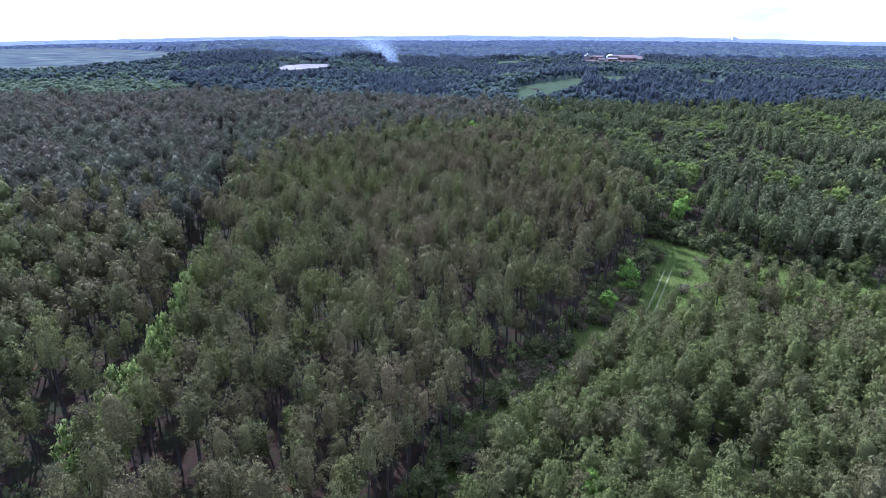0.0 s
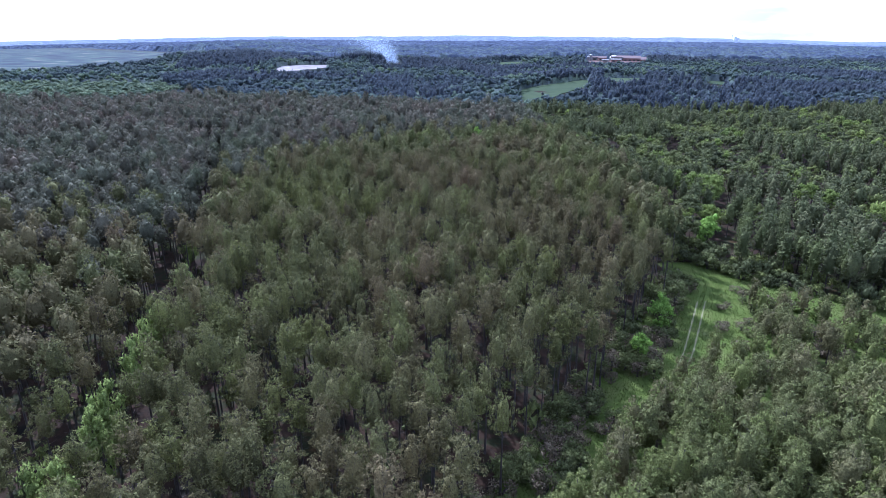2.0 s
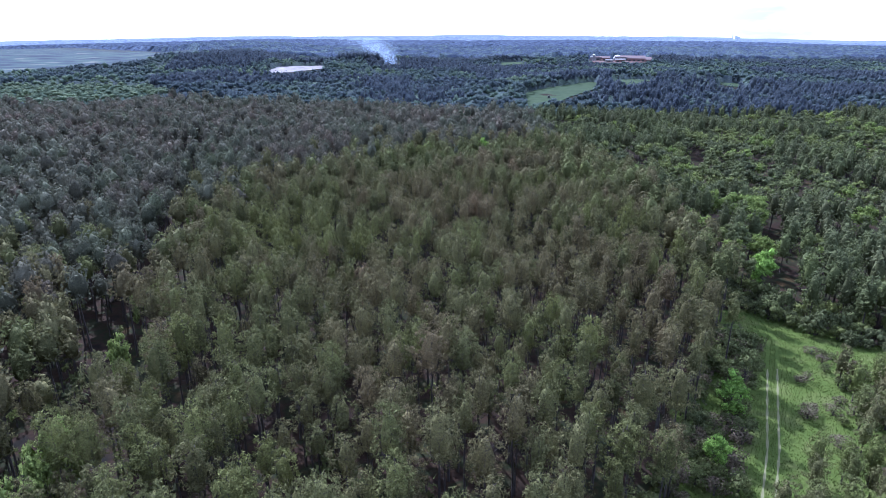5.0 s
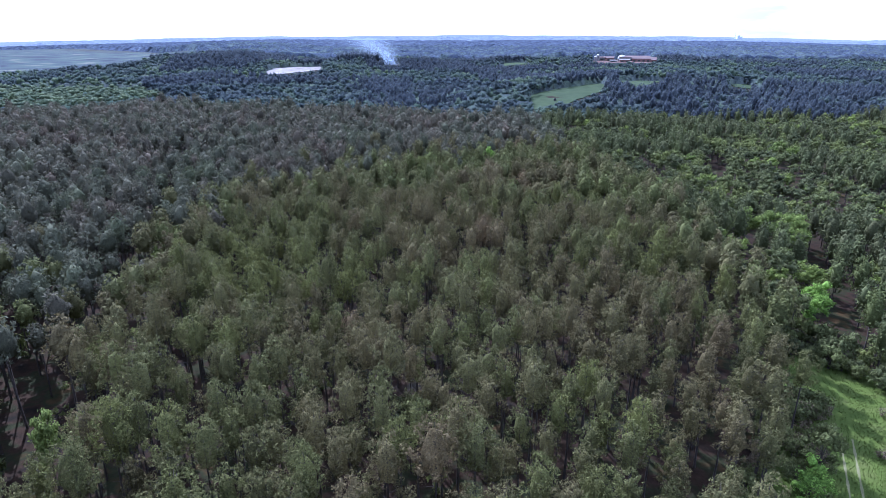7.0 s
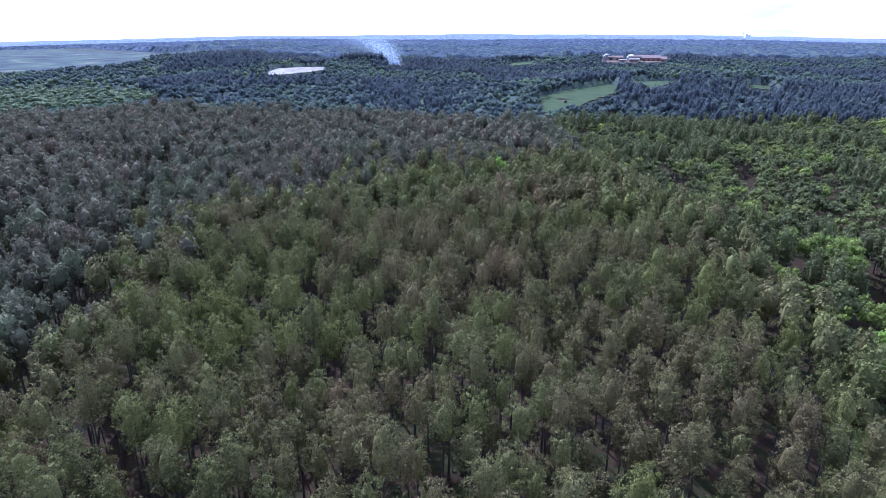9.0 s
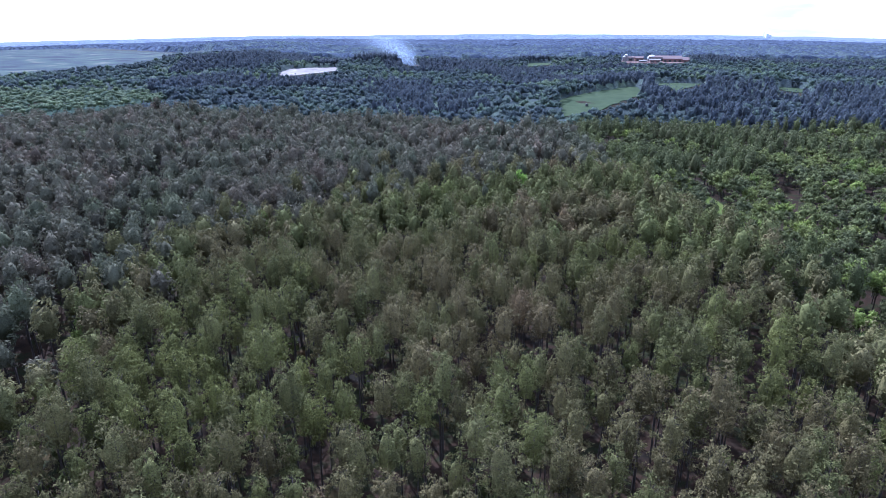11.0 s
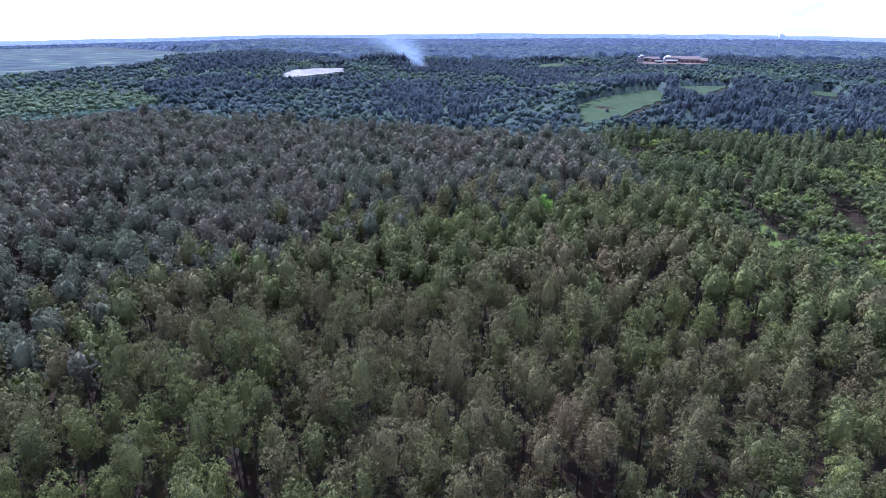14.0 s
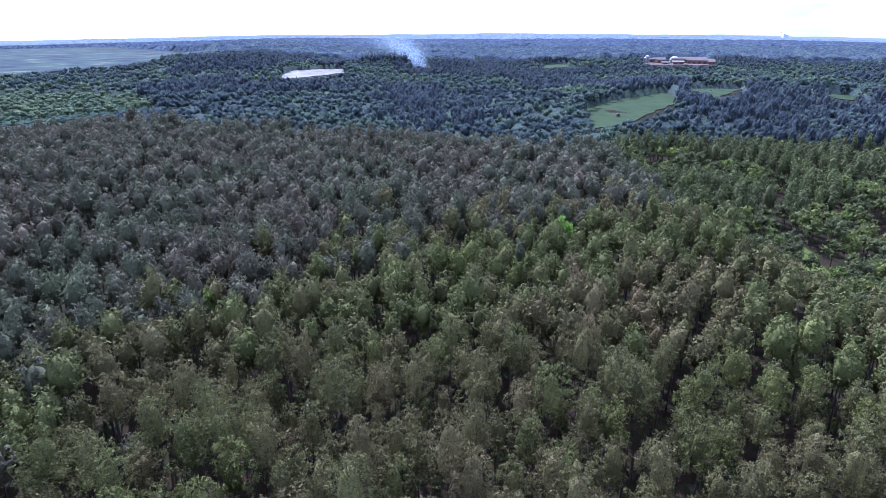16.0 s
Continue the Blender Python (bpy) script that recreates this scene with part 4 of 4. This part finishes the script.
canopy("farthest_forest", 2980, 4700, 42, HAZED_FAR_3, "forest near the horizon, coloured pale blue for haze", 93, 2.2)


def hills():
    """The last ridge before the sky."""
    ang = np.linspace(-0.78, 0.78, 220)
    rad = 4780.0
    top = 22 - 30 * step(np.abs(ang), 0.15, 0.66) + 3.5 * np.sin(ang * 17 + 1) + 2 * np.sin(ang * 41) + 1.2 * np.sin(ang * 97)
    co, f = [], []
    for row, (dr, dz) in enumerate(((0, -60), (40, -8), (80, 0), (160, -60))):
        base_z = top + dz if dz > -60 else np.full_like(top, -70)
        co.append(np.stack([(rad + dr - 100) * np.sin(ang), (rad + dr - 100) * np.cos(ang), base_z], 1))
    n = len(ang)
    for row in range(3):
        a = np.arange(n - 1) + row * n
        f.append(np.stack([a, a + 1, a + 1 + n, a + n], 1))
    m = arrays_mesh("hills", np.concatenate(co), np.concatenate(f))
    m.materials.append(HAZE_GLOW)
    return tagged(new("backdrop", m), "last low ridge below the sky, glowing flat haze blue", "hills", kind="structure")


def haze_glow_ridge():
    """The ridge is so far off that only air-light is left of it: a flat blue emission imitates that haze."""
    m, n, l = nodes_of("haze_glow_ridge")
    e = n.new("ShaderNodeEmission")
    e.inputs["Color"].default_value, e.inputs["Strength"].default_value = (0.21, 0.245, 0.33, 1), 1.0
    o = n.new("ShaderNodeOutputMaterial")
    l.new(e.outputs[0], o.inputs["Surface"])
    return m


HAZE_GLOW = haze_glow_ridge()
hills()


# ---- works, power station, smoke ----
def box_bm(bm, sx, sy, sz, x=0, y=0, z=0, turn=0.0):
    m = Matrix.Translation((x, y, z + sz / 2)) @ Matrix.Rotation(turn, 4, "Z") @ Matrix.Diagonal((sx, sy, sz, 1))
    bmesh.ops.create_cube(bm, size=1, matrix=m)


def gable_bm(bm, sx, sy, z, rise, over=0.6):
    a, b = sx / 2 + over, sy / 2 + over
    v = [bm.verts.new(p) for p in ((-a, -b, z), (a, -b, z), (a, b, z), (-a, b, z), (-a, 0, z + rise), (a, 0, z + rise),
                                   (-a, -b, z - 0.3), (a, -b, z - 0.3), (a, b, z - 0.3), (-a, b, z - 0.3))]
    for f in ((0, 1, 5, 4), (2, 3, 4, 5), (0, 4, 3), (1, 2, 5), (0, 6, 7, 1), (2, 8, 9, 3), (1, 7, 8, 2), (3, 9, 6, 0), (6, 9, 8, 7)):
        bm.faces.new([v[k] for k in f])


PALE = surface("pale_concrete", (0.55, 0.58, 0.66), (0.65, 0.68, 0.75), 0.2, 0.8, 0.05)
STEEL = surface("painted_sheet", (0.15, 0.14, 0.145), (0.23, 0.215, 0.22), 0.4, 0.6, 0.1)
RED_ROOF = surface("rusty_roof", (0.085, 0.052, 0.055), (0.13, 0.085, 0.085), 0.3, 0.7, 0.1)
BROWN_WALL = surface("brick_wall", (0.16, 0.09, 0.08), (0.22, 0.13, 0.12), 0.6, 0.85, 0.2)
WHITE = surface("white_sheet", (0.4, 0.4, 0.4), (0.48, 0.48, 0.48), 0.3, 0.6, 0.05)
DARK = surface("dark_opening", (0.03, 0.03, 0.03), (0.06, 0.06, 0.06), 0.5, 0.7, 0.1)


def shed(x, y, sx, sy, h, turn, roof_mat, wall_mat, label, doors=3):
    e = new("works_shed")
    e.location = at_ground(x, y, 0.2)
    e.rotation_euler = (0, 0, radians(turn))
    bm = bmesh.new()
    h *= 0.75
    box_bm(bm, sx, sy, h)
    part("wall", bm, wall_mat, e)
    bm = bmesh.new()
    gable_bm(bm, sx, sy, h + 0.1, sy * 0.16)
    part("roof", bm, roof_mat, e)
    for k in range(doors):
        bm = bmesh.new()
        box_bm(bm, sx / doors * 0.5, 0.3, h * 0.6, sx * ((k + 0.5) / doors - 0.5), -sy / 2 - 0.05, 0)
        part("door", bm, DARK, e)
    return tagged(e, label, "building", "buildings of the works")


shed(322, 1092, 42, 14, 6.5, -22, RED_ROOF, BROWN_WALL, "long rust-roofed works shed on red dirt", 6)
shed(312, 1122, 48, 14, 7.5, -18, RED_ROOF, STEEL, "long works hall with a faded red roof", 6)
shed(284, 1080, 15, 9, 5, -10, STEEL, BROWN_WALL, "small grey-roofed works building in the yard", 2)
shed(273, 1130, 13, 8, 5, 8, RED_ROOF, BROWN_WALL, "low brown works building", 2)
shed(262, 1140, 10, 8, 6, 0, RED_ROOF, STEEL, "narrow works building with a red roof", 1)
shed(281, 1165, 17, 9, 5, -12, RED_ROOF, BROWN_WALL, "brown works building behind the yard", 2)
shed(332, 1072, 16, 9, 5, -24, RED_ROOF, BROWN_WALL, "short rust-roofed shed at the yard's end", 3)
shed(268, 1085, 11, 6, 3.5, -20, STEEL, STEEL, "low grey container shed in the yard", 1)


def dome(x, y, r, h):
    e = new("storage_dome")
    e.location = at_ground(x, y, 0.2)
    bm = bmesh.new()
    bmesh.ops.create_uvsphere(bm, u_segments=24, v_segments=12, radius=1)
    bmesh.ops.delete(bm, geom=[v for v in bm.verts if v.co.z < -0.01], context="VERTS")
    for v in bm.verts:
        v.co = Vector((v.co.x * r, v.co.y * r, v.co.z * (h - 3) + 3))
    part("shell", bm, WHITE, e)
    bm = bmesh.new()
    bmesh.ops.create_cone(bm, cap_ends=False, segments=24, radius1=r, radius2=r, depth=3.2, matrix=Matrix.Translation((0, 0, 1.6)))
    part("ring_wall", bm, STEEL, e)
    return tagged(e, "white storage dome among the works buildings", "dome")


dome(293, 1128, 7.0, 9)


def tank(x, y, r, h):
    e = new("storage_tank")
    e.location = at_ground(x, y, 0.2)
    bm = bmesh.new()
    bmesh.ops.create_cone(bm, cap_ends=True, segments=20, radius1=r, radius2=r, depth=h, matrix=Matrix.Translation((0, 0, h / 2)))
    part("shell", bm, STEEL, e)
    bm = bmesh.new()
    bmesh.ops.create_cone(bm, cap_ends=True, segments=20, radius1=r + 0.2, radius2=0.3, depth=1.4, matrix=Matrix.Translation((0, 0, h + 0.72)))
    part("lid", bm, WHITE, e)
    return tagged(e, "grey upright storage tank at the works", "tank", "tanks of the works")


tank(252, 1125, 3.0, 9)
tank(247, 1118, 2.2, 7)


def power_station(x, y):
    e = new("power_station")
    e.location = (x, y, 6)
    e.scale = (0.6, 0.6, 0.5)
    bm = bmesh.new()
    box_bm(bm, 26, 30, 60, 34, 0, -30)
    part("boiler_house", bm, PALE, e)
    bm = bmesh.new()
    box_bm(bm, 60, 30, 46, 55, 20, -30)
    part("turbine_hall", bm, PALE, e)
    bm = bmesh.new()
    bmesh.ops.create_cone(bm, cap_ends=True, segments=16, radius1=3.4, radius2=2.4, depth=80, matrix=Matrix.Translation((0, 0, 18)))
    part("chimney", bm, PALE, e)
    return tagged(e, "pale power station with a tall chimney on the horizon", "power station")


power_station(1900, 4300)


def bale(x, y):
    e = new("hay_bale")
    e.location = at_ground(x, y, 1.0)
    bm = bmesh.new()
    bmesh.ops.create_cone(bm, cap_ends=True, segments=18, radius1=0.95, radius2=0.95, depth=1.6, matrix=Matrix.Rotation(radians(90), 4, "X"))
    bmesh.ops.bevel(bm, geom=[b for b in bm.edges if len(b.link_faces) == 2 and b.calc_face_angle(0) > 1.0], offset=0.12, segments=2, affect="EDGES")
    part("roll", bm, DARK, e, "dark wrapped hay roll")
    return tagged(e, "dark round bale lying on the long pasture", "bale")


bale(78, 521)


def smoke(x, y):
    """A leaning plume of pale smoke, thin flecks that spread and thin out upwards."""
    r = np.random.default_rng(17)
    n = 56000
    u = r.random(n) ** 1.25
    core = np.where(r.random(n) < 0.5, 0.0, 1.0)
    cx = x - 6.0 * u - 34.0 * u * u + core * 6.5
    wide = 1.2 + 34.0 * u ** 1.25
    p = np.stack([cx + r.normal(0, 0.5, n) * wide, y + r.normal(0, 0.5, n) * wide + 12 * u, 1.0 + 44.0 * u + r.normal(0, 1.0, n)], 1)
    sz = 0.3 + 0.45 * r.random(n)
    face = unit(r.normal(0, 1, (n, 3)))
    w = unit(np.cross(face, r.normal(0, 1, (n, 3))))
    s = np.cross(face, w)
    co, f = tris_of(p - w * sz[:, None] * 0.5, p + w * sz[:, None] * 0.6, s * sz[:, None] * 0.5)
    m = arrays_mesh("smoke_plume", co, f)
    m.materials.append(SMOKE)
    return tagged(new("smoke_plume", m), "pale blue-white smoke rising from a brush fire in the woods", "smoke", kind="stuff")


def smoke_material():
    m, n, l = nodes_of("smoke")
    d = n.new("ShaderNodeBsdfDiffuse")
    d.inputs["Color"].default_value = (0.6, 0.7, 0.85, 1)
    b = n.new("ShaderNodeBsdfTranslucent")
    b.inputs["Color"].default_value = (0.6, 0.7, 0.85, 1)
    t = n.new("ShaderNodeBsdfTransparent")
    a, c = n.new("ShaderNodeMixShader"), n.new("ShaderNodeMixShader")
    a.inputs[0].default_value, c.inputs[0].default_value = 0.5, 0.8
    l.new(d.outputs[0], a.inputs[1])
    l.new(b.outputs[0], a.inputs[2])
    l.new(a.outputs[0], c.inputs[1])
    l.new(t.outputs[0], c.inputs[2])
    o = n.new("ShaderNodeOutputMaterial")
    l.new(c.outputs[0], o.inputs["Surface"])
    return m


SMOKE = smoke_material()
smoke(-77, 962)

# the tall dark stand beside the fire
dark_protos = PROTOS["pine"][4]
dark_rows = [(rng.randrange(3), x, y, float(height(x, y)), rng.uniform(1.05, 1.35), 1.15, rng.uniform(0, 6.28), rng.random())
             for x, y in lattice(-150, -92, 950, 985, 5.5, 5.0, 0.3, 1.0)]
stuff("tall_pine_stand", dark_protos, dark_rows, [HAZED_PINE, BARK], "clump of tall dark pines beside the brush fire", "trees")
